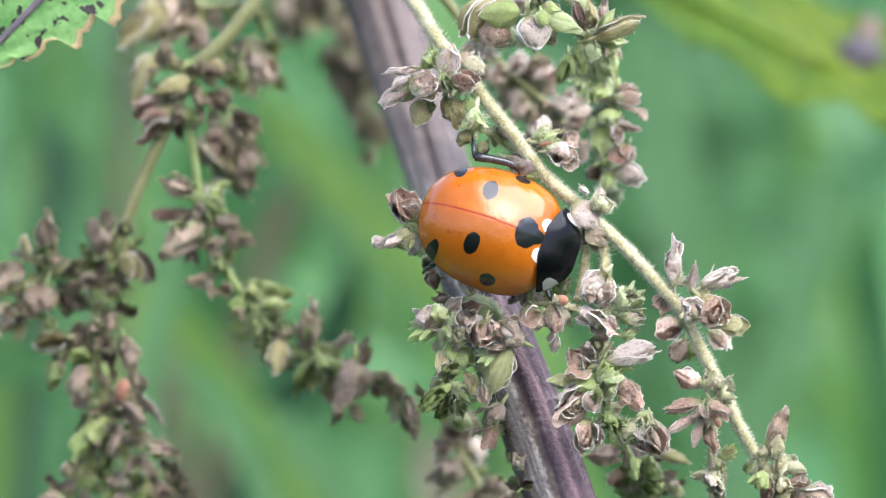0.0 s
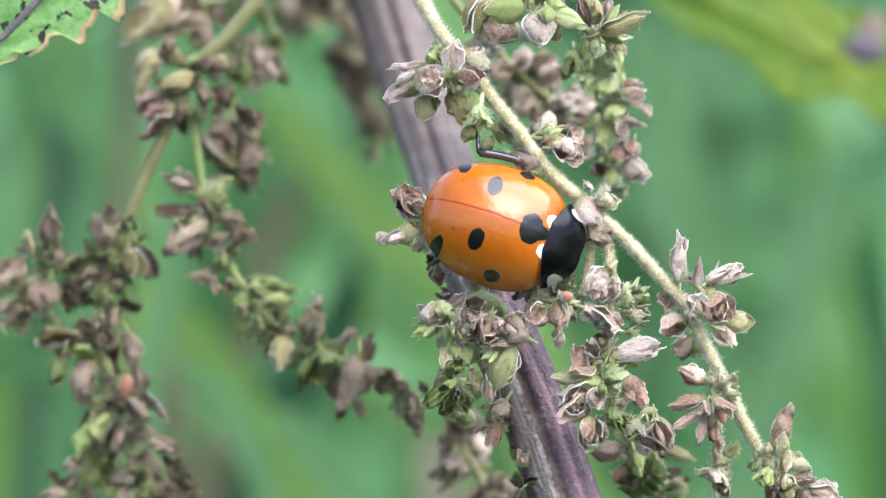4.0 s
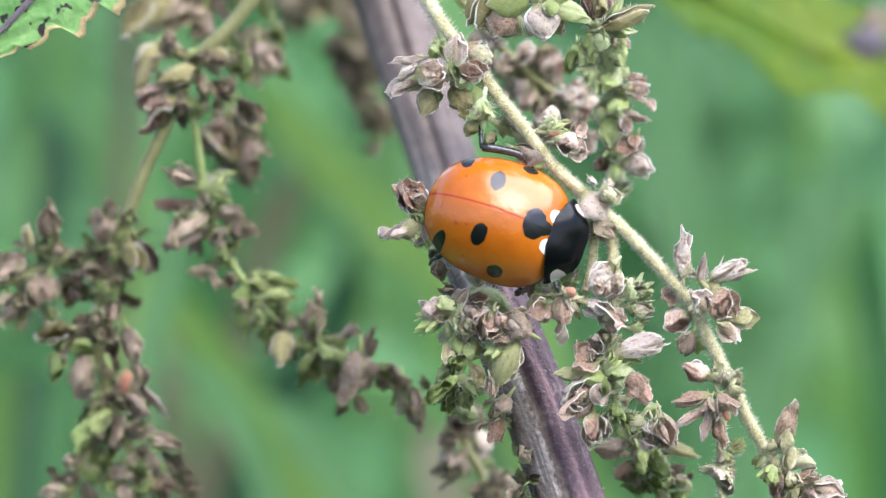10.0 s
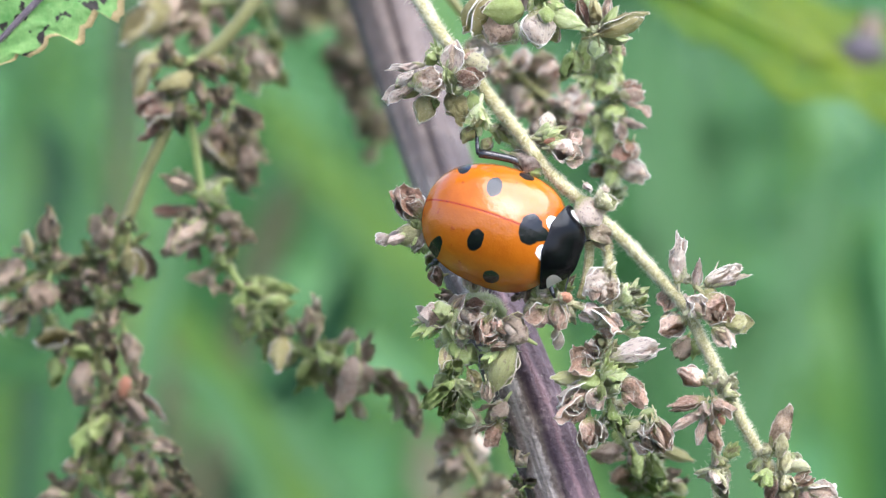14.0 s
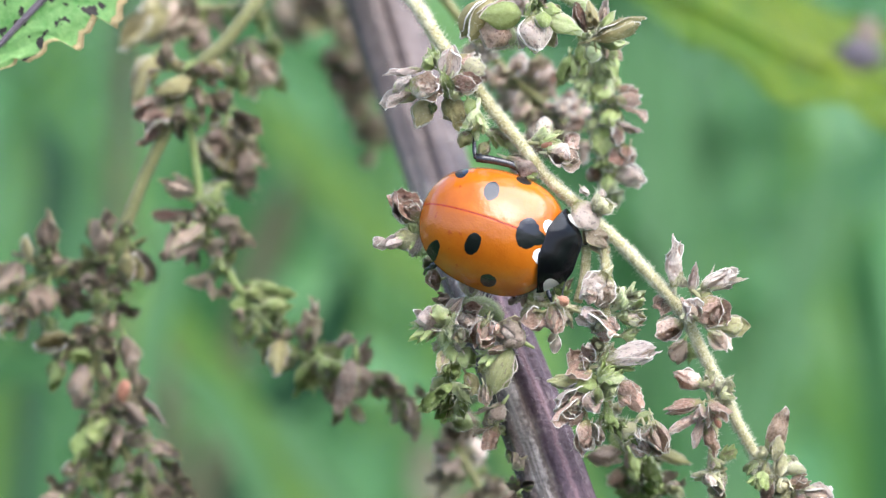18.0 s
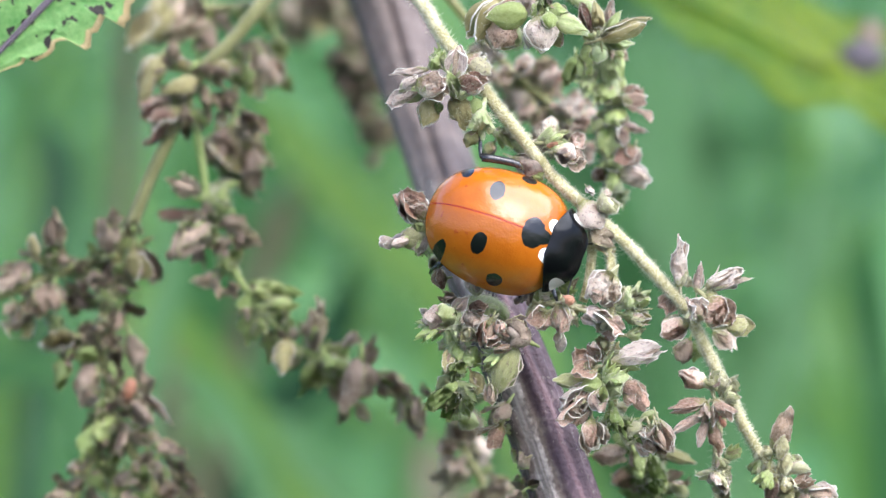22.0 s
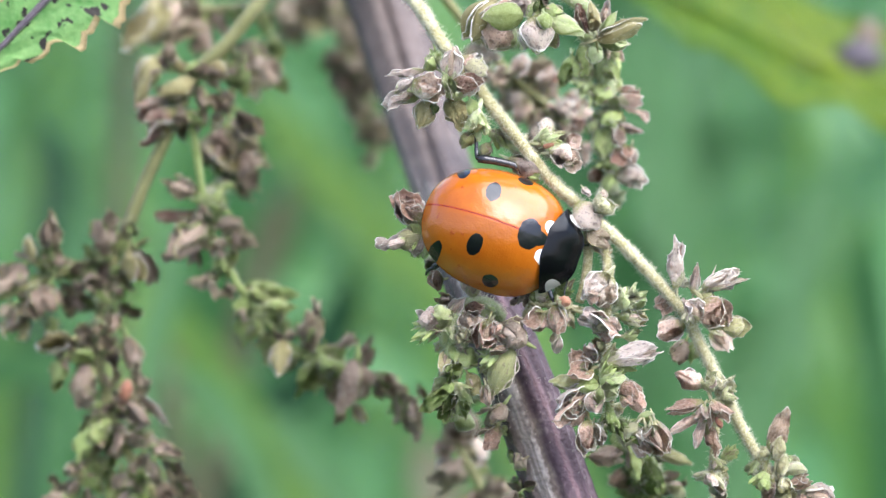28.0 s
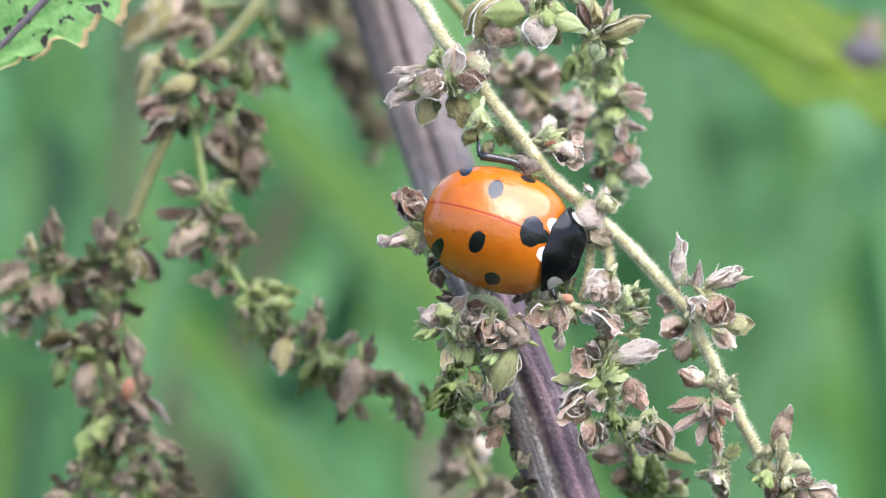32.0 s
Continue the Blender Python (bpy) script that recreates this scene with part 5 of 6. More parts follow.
seat(top, (6.83, 4.40, 9.55), (6.21, 4.40, 9.43), "tuft", "fresh", 1.1)
seat(top, (7.35, 5.00, 9.59), (7.97, 4.90, 8.91), "knot", "fresh", 0.8)
seat(top, (7.26, 5.60, 9.13), (7.92, 5.40, 8.04), "bract", "fresh", 0.9)
seat(top, (6.94, 5.80, 9.27), (6.38, 5.60, 8.26), "bract", "fresh", 0.9)
seat(top, (6.78, 6.00, 8.53), (5.59, 5.80, 8.22), "bract", "fresh", 0.9)
seat(top, (6.66, 6.10, 8.03), (6.03, 6.00, 7.28), "tuft", "fresh", 1.3)
seat(top, (7.41, 6.10, 7.91), (6.89, 5.80, 6.89), "bract", "fresh", 0.9)
seat(top, (7.54, 6.20, 7.29), (8.02, 5.90, 6.72), "bract", "fresh", 1.0)
seat(top, (7.85, 6.00, 7.08), (9.18, 5.60, 7.06), "open", "pale", 0.9)
seat(top, (8.04, 6.20, 7.29), (8.95, 6.00, 7.73), "dry", "brown", 0.8)
seat(top, (7.85, 6.00, 6.03), (9.18, 5.60, 5.61), "long", "brown", 0.6)
seat(top, (8.10, 5.90, 5.90), (7.73, 5.60, 5.06), "dry", "pale", 1.0)
seat(top, (8.21, 6.20, 5.08), (8.10, 5.90, 4.02), "dry", "brown", 1.15)
seat(top, (8.54, 6.30, 5.04), (8.41, 6.10, 4.15), "dry", "brown", 0.9)
seat(top, (7.82, 6.40, 3.84), (9.45, 6.00, 3.48), "dry", "pale", 0.7)
seat(top, (7.58, 6.60, 3.84), (7.47, 6.30, 2.98), "bract", "fresh", 0.9)
seat(top, (7.23, 6.60, 5.93), (7.22, 6.30, 4.49), "bract", "fresh", 0.75)
seat(top, (6.98, 6.60, 6.43), (6.67, 6.40, 5.67), "bract", "fresh", 0.9)
seat(top, (7.38, 6.60, 6.68), (6.97, 6.40, 6.04), "tuft", "fresh", 1.3)
seat(top, (7.19, 6.80, 3.92), (6.63, 6.60, 3.49), "dry", "brown", 0.9)
seat(top, (7.57, 6.80, 5.18), (6.80, 6.60, 4.92), "bract", "fresh", 0.9)
seat(top, (7.57, 6.80, 4.42), (7.06, 6.60, 3.92), "tuft", "fresh", 1.2)
scatter(top, tpath, 8, 0.5, 31, [KF, BF, BF, KF], 0.45, 1.0, size=(0.9, 1.25))

# dry sprays behind the front one, out of focus
behind, bpath = spray_of(plant, [NODE, (-0.63, 13.00, 13.12), (2.00, 14.00, 10.04), (3.85, 14.00, 8.20), (5.43, 14.00, 6.88), (6.48, 14.00, 5.56)], (0.25, 0.2), M_OLIVE, "olive flower stalk")
scatter(behind, bpath, 60, 0.9, 41, [D, DD, DP, N, DD, D], 0.4, 1.0)
hang, hpath = spray_of(plant, [NODE, (-6.35, 38.00, 15.22), (-5.59, 38.00, 12.18), (-4.74, 38.00, 9.75), (-3.92, 38.00, 7.63), (-3.52, 38.00, 5.80)], (0.25, 0.2), M_OLIVE, "olive flower stalk")
scatter(hang, hpath, 60, 0.6, 42, [DD, DD, ND], 0.18, 0.65, size=(0.7, 1.0))
scatter(hang, hpath, 24, 0.28, 44, [DD, ND], 0.62, 1.0, size=(0.6, 0.8))
under, upath = spray_of(plant, [(3.05, 7.00, -5.01), (1.74, 14.00, -6.56), (0.29, 16.00, -7.71), (0.96, 16.00, -9.31), (1.71, 16.00, -10.65), (2.08, 16.00, -12.52)], (0.2, 0.2), M_OLIVE, "olive flower stalk")
scatter(under, upath, 26, 0.6, 43, [D, DD, ND], 0.35, 1.0)

# left sprays, a little behind the focus
left, path_l = spray_of(plant, [NODE, (-6.77, 16.00, 14.22), (-8.53, 12.50, 12.06), (-10.01, 12.50, 10.16), (-11.33, 12.50, 8.90), (-12.23, 12.50, 7.45), (-12.92, 12.50, 5.73), (-13.71, 12.50, 4.02), (-14.77, 12.50, 1.30), (-15.46, 12.50, -0.34), (-15.89, 12.50, -2.18), (-16.10, 12.50, -4.03), (-15.73, 12.50, -6.14), (-15.05, 12.50, -8.26), (-14.05, 12.50, -10.10), (-12.73, 12.50, -12.22)], (0.37, 0.24), M_OLIVE, "olive flower stalk", 90)
seat(left, (-14.13, 18.00, 12.00), (-15.29, 17.60, 10.07), "cap", "tan", 0.8)
seat(left, (-13.87, 19.50, 12.75), (-14.17, 19.10, 10.43), "cap", "tan", 0.9)
seat(left, (-13.70, 17.50, 9.73), (-14.76, 17.10, 8.02), "cap", "tan", 0.9)
seat(left, (-13.84, 14.00, 8.77), (-14.39, 13.60, 7.10), "cap", "tan", 0.5)
seat(left, (-12.26, 12.85, 8.97), (-13.33, 12.45, 9.48), "open", "dark", 1.1)
seat(left, (-12.65, 11.80, 9.07), (-12.82, 11.40, 10.36), "dry", "dark", 0.6)
seat(left, (-12.55, 12.50, 9.22), (-11.83, 12.10, 8.66), "dry", "tan", 0.9)
seat(left, (-11.54, 11.70, 8.27), (-13.08, 11.30, 7.57), "cap", "tan", 0.8)
seat(left, (-11.89, 12.15, 8.62), (-11.28, 11.75, 9.38), "bract", "dark", 0.9)
seat(left, (-12.68, 12.85, 7.38), (-14.39, 12.45, 7.21), "dry", "brown", 0.7)
seat(left, (-12.49, 11.80, 6.97), (-14.24, 11.40, 5.80), "open", "brown", 0.9)
seat(left, (-12.76, 12.50, 6.79), (-13.68, 12.10, 5.61), "dry", "tan", 0.8)
seat(left, (-12.39, 13.20, 6.61), (-11.99, 12.80, 5.48), "dry", "dark", 0.6)
seat(left, (-12.10, 12.15, 6.88), (-11.33, 11.75, 6.38), "tuft", "dark", 1)
seat(left, (-12.15, 12.85, 7.60), (-12.70, 12.45, 6.89), "tuft", "dark", 1.2)
seat(left, (-11.28, 11.80, 9.07), (-10.57, 11.40, 8.31), "open", "dark", 0.9)
seat(left, (-10.91, 12.50, 9.32), (-10.14, 12.10, 8.66), "dry", "tan", 0.7)
seat(left, (-10.64, 13.20, 8.72), (-10.19, 12.80, 9.34), "knot", "dark", 1)
seat(left, (-10.09, 12.15, 8.61), (-9.39, 11.75, 8.06), "bract", "dark", 0.9)
seat(left, (-9.24, 12.85, 9.18), (-9.32, 12.45, 7.78), "bract", "dark", 0.6)
seat(left, (-11.28, 11.80, 8.07), (-10.89, 11.40, 6.95), "open", "dark", 0.9)
seat(left, (-9.91, 12.10, 6.87), (-10.49, 11.70, 7.64), "open", "dark", 1.2)
seat(left, (-10.32, 13.20, 7.88), (-9.77, 12.80, 7.06), "dry", "dark", 1)
seat(left, (-9.53, 11.50, 6.84), (-8.62, 11.10, 6.04), "open", "dark", 0.8)
seat(left, (-9.22, 11.50, 6.37), (-8.41, 11.10, 5.78), "dry", "dark", 0.8)
seat(left, (-9.65, 11.80, 6.49), (-9.16, 11.40, 5.48), "dry", "dark", 1)
seat(left, (-10.44, 12.50, 6.89), (-10.62, 12.10, 5.98), "dry", "tan", 0.7)
left_d, _ = spray_of(plant, [(-10.17, 15.00, 10.33), (-10.21, 20.00, 9.05), (-10.54, 20.00, 6.56), (-10.77, 20.00, 4.62), (-10.00, 20.00, 3.38)], (0.20, 0.18), M_OLIVE, "thin olive side stalk", 60, "side_spray")
seat(left_d, (-10.61, 19.30, 6.39), (-11.14, 18.90, 4.59), "dry", "dark", 1.2)
seat(left_d, (-10.49, 20.00, 6.14), (-10.74, 19.60, 3.78), "dry", "tan", 1.3)
seat(left_d, (-10.03, 20.70, 6.03), (-9.79, 20.30, 4.35), "dry", "dark", 1.1)
seat(left_d, (-10.52, 19.65, 5.16), (-10.88, 19.25, 4.32), "tuft", "dark", 1.3)
seat(left_d, (-10.46, 20.35, 4.80), (-9.99, 19.95, 4.07), "tuft", "dark", 1.3)
seat(left_d, (-9.68, 19.30, 5.29), (-9.05, 18.90, 3.82), "open", "dark", 1)
seat(left_d, (-10.66, 20.00, 4.07), (-10.91, 19.60, 3.01), "dry", "dark", 1.2)
seat(left_d, (-10.15, 20.70, 4.08), (-9.46, 20.30, 3.10), "dry", "dark", 0.9)
seat(left_d, (-9.86, 19.65, 6.96), (-9.29, 19.25, 5.20), "open", "dark", 0.9)
seat(left_d, (-8.57, 20.35, 10.51), (-9.76, 19.95, 9.54), "dry", "dark", 0.9)
seat(left_d, (-8.95, 19.30, 9.94), (-8.16, 18.90, 8.54), "dry", "dark", 1.1)
seat(left_d, (-9.16, 20.00, 10.71), (-9.96, 19.60, 9.85), "open", "dark", 0.9)
seat(left_d, (-9.47, 20.70, 9.64), (-9.12, 20.30, 8.01), "dry", "tan", 1)
seat(left_d, (-8.31, 19.65, 10.96), (-7.90, 19.25, 9.55), "bract", "dark", 0.8)
seat(left_d, (-8.01, 20.35, 9.06), (-7.72, 19.95, 8.10), "bract", "dark", 0.8)
left_e, _ = spray_of(plant, [(-8.66, 15.00, 12.26), (-10.82, 21.00, 12.39), (-12.27, 21.00, 12.28), (-13.38, 21.00, 12.11), (-14.33, 21.00, 11.89)], (0.2, 0.18), M_OLIVE, "thin olive side stalk", 60, "side_spray")
seat(left_e, (-12.99, 20.30, 12.95), (-13.57, 19.90, 10.98), "dry", "dark", 1.2)
seat(left_e, (-12.38, 21.00, 12.95), (-12.74, 20.60, 10.75), "open", "dark", 1.2)
seat(left_e, (-11.99, 21.70, 12.78), (-11.85, 21.30, 11.02), "bract", "dark", 1)
seat(left_e, (-13.85, 20.65, 13.09), (-14.21, 20.25, 11.56), "dry", "dark", 0.9)
seat(left_e, (-11.29, 21.35, 12.53), (-10.71, 20.95, 11.33), "dry", "dark", 0.8)
seat(left_e, (-10.45, 20.30, 12.33), (-9.65, 19.90, 11.53), "bract", "dark", 0.8)
seat(left_e, (-11.71, 21.00, 11.61), (-11.97, 20.60, 10.03), "dry", "dark", 0.9)
seat(left_e, (-8.97, 21.70, 12.49), (-8.67, 21.30, 11.29), "bract", "dark", 0.8)
left_b, path_b = spray_of(plant, [(-12.23, 12.50, 7.45), (-11.76, 12.50, 6.39), (-11.49, 12.50, 5.07), (-11.23, 12.50, 3.22), (-10.97, 12.50, 1.72), (-10.29, 12.50, 0.18), (-9.50, 12.50, -1.27), (-8.44, 12.50, -2.72), (-7.23, 12.50, -3.91), (-5.96, 12.50, -4.84), (-4.64, 12.50, -5.16), (-3.11, 12.50, -5.69), (-2.06, 12.50, -6.32), (-1.59, 12.50, -7.48)], (0.20, 0.16), M_MOSS, "thin green side stalk", 60, "side_spray")
seat(left_b, (-11.45, 11.80, 3.07), (-12.67, 11.40, 3.49), "dry", "dark", 0.9)
seat(left_b, (-11.71, 12.50, 2.93), (-12.20, 12.10, 3.82), "dry", "tan", 0.7)
seat(left_b, (-11.39, 13.20, 2.10), (-13.69, 12.80, 1.99), "long", "brown", 0.6)
seat(left_b, (-11.05, 12.15, 2.77), (-9.81, 11.75, 2.76), "tuft", "dark", 1.1)
seat(left_b, (-10.83, 12.85, 2.99), (-10.38, 12.45, 3.35), "knot", "dark", 1.2)
seat(left_b, (-11.03, 11.80, 1.76), (-12.57, 11.40, 0.29), "dry", "dark", 0.9)
seat(left_b, (-11.39, 12.50, 1.72), (-12.21, 12.10, 0.98), "tuft", "dark", 1)
seat(left_b, (-11.55, 13.20, 0.77), (-11.68, 12.80, -0.24), "open", "dark", 0.8)
seat(left_b, (-10.63, 12.15, 1.71), (-9.18, 11.75, 1.55), "dry", "dark", 0.7)
seat(left_b, (-10.31, 12.85, 1.40), (-8.96, 12.45, 0.81), "dry", "dark", 0.9)
seat(left_b, (-10.08, 11.80, 0.87), (-10.63, 11.40, 0.34), "open", "dark", 1.1)
seat(left_b, (-9.76, 12.50, 1.08), (-9.21, 12.10, 0.39), "open", "dark", 1)
seat(left_b, (-10.81, 13.20, 0.45), (-11.15, 12.80, 0.87), "open", "dark", 1)
seat(left_b, (-10.37, 12.15, 0.13), (-10.24, 11.75, -0.61), "tuft", "dark", 1.2)
seat(left_b, (-10.42, 12.85, -0.77), (-11.71, 12.45, -0.98), "dry", "dark", 0.7)
seat(left_b, (-10.77, 11.80, -0.97), (-10.64, 11.40, -1.81), "dry", "dark", 0.8)
seat(left_b, (-10.13, 12.50, -0.24), (-9.58, 12.10, 0.18), "bract", "dark", 1)
seat(left_b, (-9.38, 13.20, -1.36), (-7.82, 12.80, -1.20), "bract", "dark", 0.6)
seat(left_b, (-9.00, 12.15, -1.56), (-8.19, 11.75, -1.87), "bract", "dark", 0.9)
seat(left_b, (-8.72, 12.85, -1.46), (-6.96, 12.45, -1.77), "bract", "dark", 0.6)
seat(left_b, (-8.30, 11.80, -2.24), (-6.81, 11.40, -2.13), "bract", "dark", 0.7)
seat(left_b, (-9.23, 12.50, -1.77), (-9.63, 12.10, -2.71), "bract", "dark", 0.9)
seat(left_b, (-8.96, 13.20, -2.36), (-9.31, 12.80, -3.89), "bract", "dark", 0.8)
seat(left_b, (-8.58, 12.15, -2.72), (-8.72, 11.75, -3.66), "tuft", "dark", 1)
seat(left_b, (-7.83, 12.85, -3.47), (-8.23, 12.45, -4.62), "bract", "dark", 0.8)
seat(left_b, (-7.36, 11.80, -3.82), (-7.71, 11.40, -5.38), "dry", "tan", 0.8)
seat(left_b, (-6.97, 12.50, -4.57), (-7.27, 12.10, -5.40), "bract", "dark", 0.9)
seat(left_b, (-6.68, 13.20, -4.70), (-5.87, 12.80, -3.90), "bract", "dark", 1)
seat(left_b, (-6.21, 12.15, -4.20), (-6.19, 11.75, -2.35), "dry", "dark", 0.95)
seat(left_b, (-6.19, 12.85, -4.11), (-6.65, 12.45, -3.15), "bract", "dark", 0.5)
seat(left_b, (-5.94, 11.80, -4.82), (-6.61, 11.40, -6.17), "bract", "dark", 0.8)
seat(left_b, (-5.81, 12.50, -5.21), (-5.69, 12.10, -6.25), "tuft", "dark", 1)
seat(left_b, (-5.41, 13.20, -4.12), (-3.96, 12.80, -3.90), "long", "dark", 0.4)
seat(left_b, (-4.79, 12.15, -4.09), (-4.09, 11.75, -3.45), "open", "dark", 0.7)
seat(left_b, (-4.02, 12.85, -4.96), (-3.48, 12.45, -3.89), "dry", "dark", 0.8)
seat(left_b, (-3.73, 11.80, -5.08), (-3.09, 11.40, -4.18), "dry", "dark", 0.6)
seat(left_b, (-3.94, 11.70, -4.82), (-4.19, 11.30, -6.95), "plump", "dark", 1.2)
seat(left_b, (-4.82, 13.20, -5.13), (-4.81, 12.80, -6.86), "dry", "dark", 0.9)
seat(left_b, (-4.53, 12.15, -6.83), (-4.94, 11.75, -7.76), "dry", "dark", 0.8)
seat(left_b, (-4.18, 12.85, -6.81), (-3.70, 12.45, -7.64), "dry", "tan", 0.7)
seat(left_b, (-5.57, 11.80, -4.56), (-5.03, 11.40, -5.33), "tuft", "dark", 1)
seat(left_b, (-3.38, 12.50, -5.48), (-1.58, 12.10, -6.20), "dry", "dark", 0.8)
seat(left_b, (-2.01, 13.20, -6.24), (-1.85, 12.80, -8.24), "open", "dark", 0.9)
seat(left_b, (-1.58, 12.15, -6.41), (-1.21, 11.75, -8.08), "dry", "dark", 0.8)
seat(left_b, (-0.69, 12.85, -6.44), (-1.16, 12.45, -6.11), "dry", "dark", 0.9)
left_c, path_c = spray_of(plant, [(-14.77, 12.50, 1.30), (-16.09, 12.50, 0.14), (-17.68, 12.50, -0.55), (-19.05, 12.50, -1.12), (-21.16, 12.50, -1.91)], (0.22, 0.2), M_OLIVE, "thin olive side stalk", 60, "side_spray")
seat(left_c, (-18.23, 11.80, 0.46), (-18.39, 11.40, 1.98), "dry", "dark", 1)
seat(left_c, (-18.52, 12.50, 0.30), (-18.05, 12.10, 1.56), "bract", "dark", 0.9)
seat(left_c, (-18.45, 13.20, -0.12), (-18.34, 12.80, 1.20), "bract", "dark", 0.9)
seat(left_c, (-17.85, 12.15, -0.23), (-18.96, 11.75, 0.04), "bract", "dark", 0.8)
seat(left_c, (-19.04, 12.85, -0.07), (-19.78, 12.45, 0.30), "dry", "dark", 0.8)
seat(left_c, (-19.07, 11.80, 0.04), (-19.28, 11.40, 1.03), "dry", "tan", 0.7)
seat(left_c, (-19.58, 12.50, -0.33), (-20.53, 12.10, -1.65), "open", "dark", 1.1)
seat(left_c, (-20.20, 13.20, -0.60), (-19.51, 12.80, -1.65), "dry", "dark", 0.9)
seat(left_c, (-20.27, 12.15, -0.22), (-20.75, 11.75, -0.85), "open", "dark", 1)
seat(left_c, (-18.62, 12.85, -0.97), (-19.36, 12.45, -0.96), "bract", "dark", 0.8)
seat(left_c, (-18.28, 11.80, -1.23), (-18.87, 11.40, -2.95), "dry", "dark", 1)
seat(left_c, (-18.15, 12.50, -1.34), (-17.90, 12.10, -2.39), "open", "dark", 1)
seat(left_c, (-17.76, 13.20, -1.24), (-16.81, 12.80, -2.50), "dry", "dark", 1.1)
seat(left_c, (-17.22, 12.15, -1.02), (-16.60, 11.75, -1.65), "dry", "dark", 0.8)
seat(left_c, (-16.71, 12.85, -0.34), (-17.20, 12.45, -0.86), "tuft", "dark", 1.2)
seat(left_c, (-16.07, 11.80, 0.03), (-16.56, 11.40, 0.45), "tuft", "dark", 1)
seat(left_c, (-19.05, 12.50, -1.39), (-19.53, 12.10, -2.70), "dry", "dark", 0.9)
seat(left_c, (-19.77, 13.20, -2.08), (-20.31, 12.80, -3.61), "dry", "tan", 1)
seat(left_c, (-20.06, 12.15, -2.17), (-20.64, 11.75, -2.69), "dry", "dark", 1)
seat(left_c, (-18.57, 12.85, -2.71), (-17.99, 12.45, -3.50), "tuft", "dark", 1)
seat(left, (-15.65, 11.80, 0.30), (-15.82, 11.40, 1.61), "open", "dark", 1.1)
seat(left, (-15.51, 12.50, 1.46), (-15.63, 12.10, 2.35), "dry", "dark", 0.8)
seat(left, (-14.84, 13.20, 0.40), (-13.53, 12.80, 1.03), "long", "tan", 0.35)
seat(left, (-14.95, 12.15, 0.29), (-14.70, 11.75, 1.08), "bract", "dark", 0.9)
seat(left, (-14.33, 12.85, 0.45), (-13.66, 12.45, -1.18), "dry", "dark", 0.9)
seat(left, (-14.55, 11.80, 0.29), (-14.20, 11.40, -1.23), "dry", "tan", 0.9)
seat(left, (-15.46, 12.50, 0.03), (-16.05, 12.10, -1.49), "dry", "dark", 0.9)
seat(left, (-15.32, 13.20, -0.18), (-14.96, 12.80, -1.34), "open", "dark", 1)
seat(left, (-15.58, 12.15, 0.14), (-16.23, 11.75, 0.30), "tuft", "dark", 1.1)
seat(left, (-15.65, 12.85, -1.40), (-15.09, 12.45, -1.92), "tuft", "dark", 1.3)
seat(left, (-15.66, 11.80, -1.91), (-16.30, 11.40, -1.64), "tuft", "dark", 1.1)
seat(left, (-15.25, 12.50, -2.40), (-15.43, 12.10, -3.55), "dry", "dark", 0.9)
seat(left, (-16.06, 13.20, -2.72), (-16.29, 12.80, -3.51), "bract", "dark", 0.8)
seat(left, (-17.33, 12.15, -3.70), (-18.86, 11.75, -4.01), "dry", "tan", 0.9)
seat(left, (-17.24, 12.85, -3.88), (-17.99, 12.45, -4.82), "dry", "dark", 0.8)
seat(left, (-17.66, 11.80, -4.69), (-18.09, 11.40, -5.94), "bract", "dark", 0.9)
seat(left, (-16.78, 12.50, -3.34), (-16.64, 12.10, -4.34), "open", "dark", 0.9)
seat(left, (-14.79, 13.20, -3.68), (-14.33, 12.80, -5.21), "plump", "dark", 0.9)
seat(left, (-15.38, 12.15, -4.08), (-15.29, 11.75, -5.38), "dry", "dark", 0.8)
seat(left, (-15.92, 12.85, -4.41), (-16.41, 12.45, -5.09), "tuft", "dark", 1)
seat(left, (-15.66, 11.80, -4.80), (-15.36, 11.40, -5.73), "bract", "dark", 0.5)
seat(left, (-16.57, 12.50, -4.72), (-16.85, 12.10, -6.97), "plump", "dark", 0.75)
seat(left, (-14.47, 13.20, -5.17), (-14.07, 12.80, -6.32), "dry", "dark", 0.9)
seat(left, (-14.83, 11.90, -6.65), (-14.58, 11.50, -5.63), "seed", "brown", 0.9)
seat(left, (-14.50, 12.85, -6.16), (-12.62, 12.45, -7.94), "long", "brown", 0.4)
seat(left, (-14.72, 11.80, -6.59), (-13.63, 11.40, -7.73), "dry", "dark", 0.9)
seat(left, (-15.20, 12.50, -6.57), (-15.85, 12.10, -7.23), "dry", "dark", 0.9)
seat(left, (-16.01, 13.20, -6.54), (-15.23, 12.80, -7.69), "open", "dark", 1)
seat(left, (-15.01, 12.15, -7.76), (-14.71, 11.75, -8.90), "open", "dark", 1)
seat(left, (-16.19, 12.85, -7.27), (-16.68, 12.45, -9.10), "bract", "dark", 0.8)
seat(left, (-16.35, 11.80, -7.85), (-16.88, 11.40, -9.30), "bract", "dark", 0.7)
seat(left, (-15.15, 12.50, -9.31), (-15.96, 12.10, -9.76), "bract", "dark", 0.7)
seat(left, (-15.54, 13.20, -8.29), (-15.92, 12.80, -9.22), "tuft", "dark", 1.2)
seat(left, (-14.54, 12.15, -8.24), (-13.82, 11.75, -7.48), "tuft", "dark", 1.2)
seat(left, (-14.34, 12.85, -8.01), (-13.35, 12.45, -8.78), "dry", "tan", 0.8)
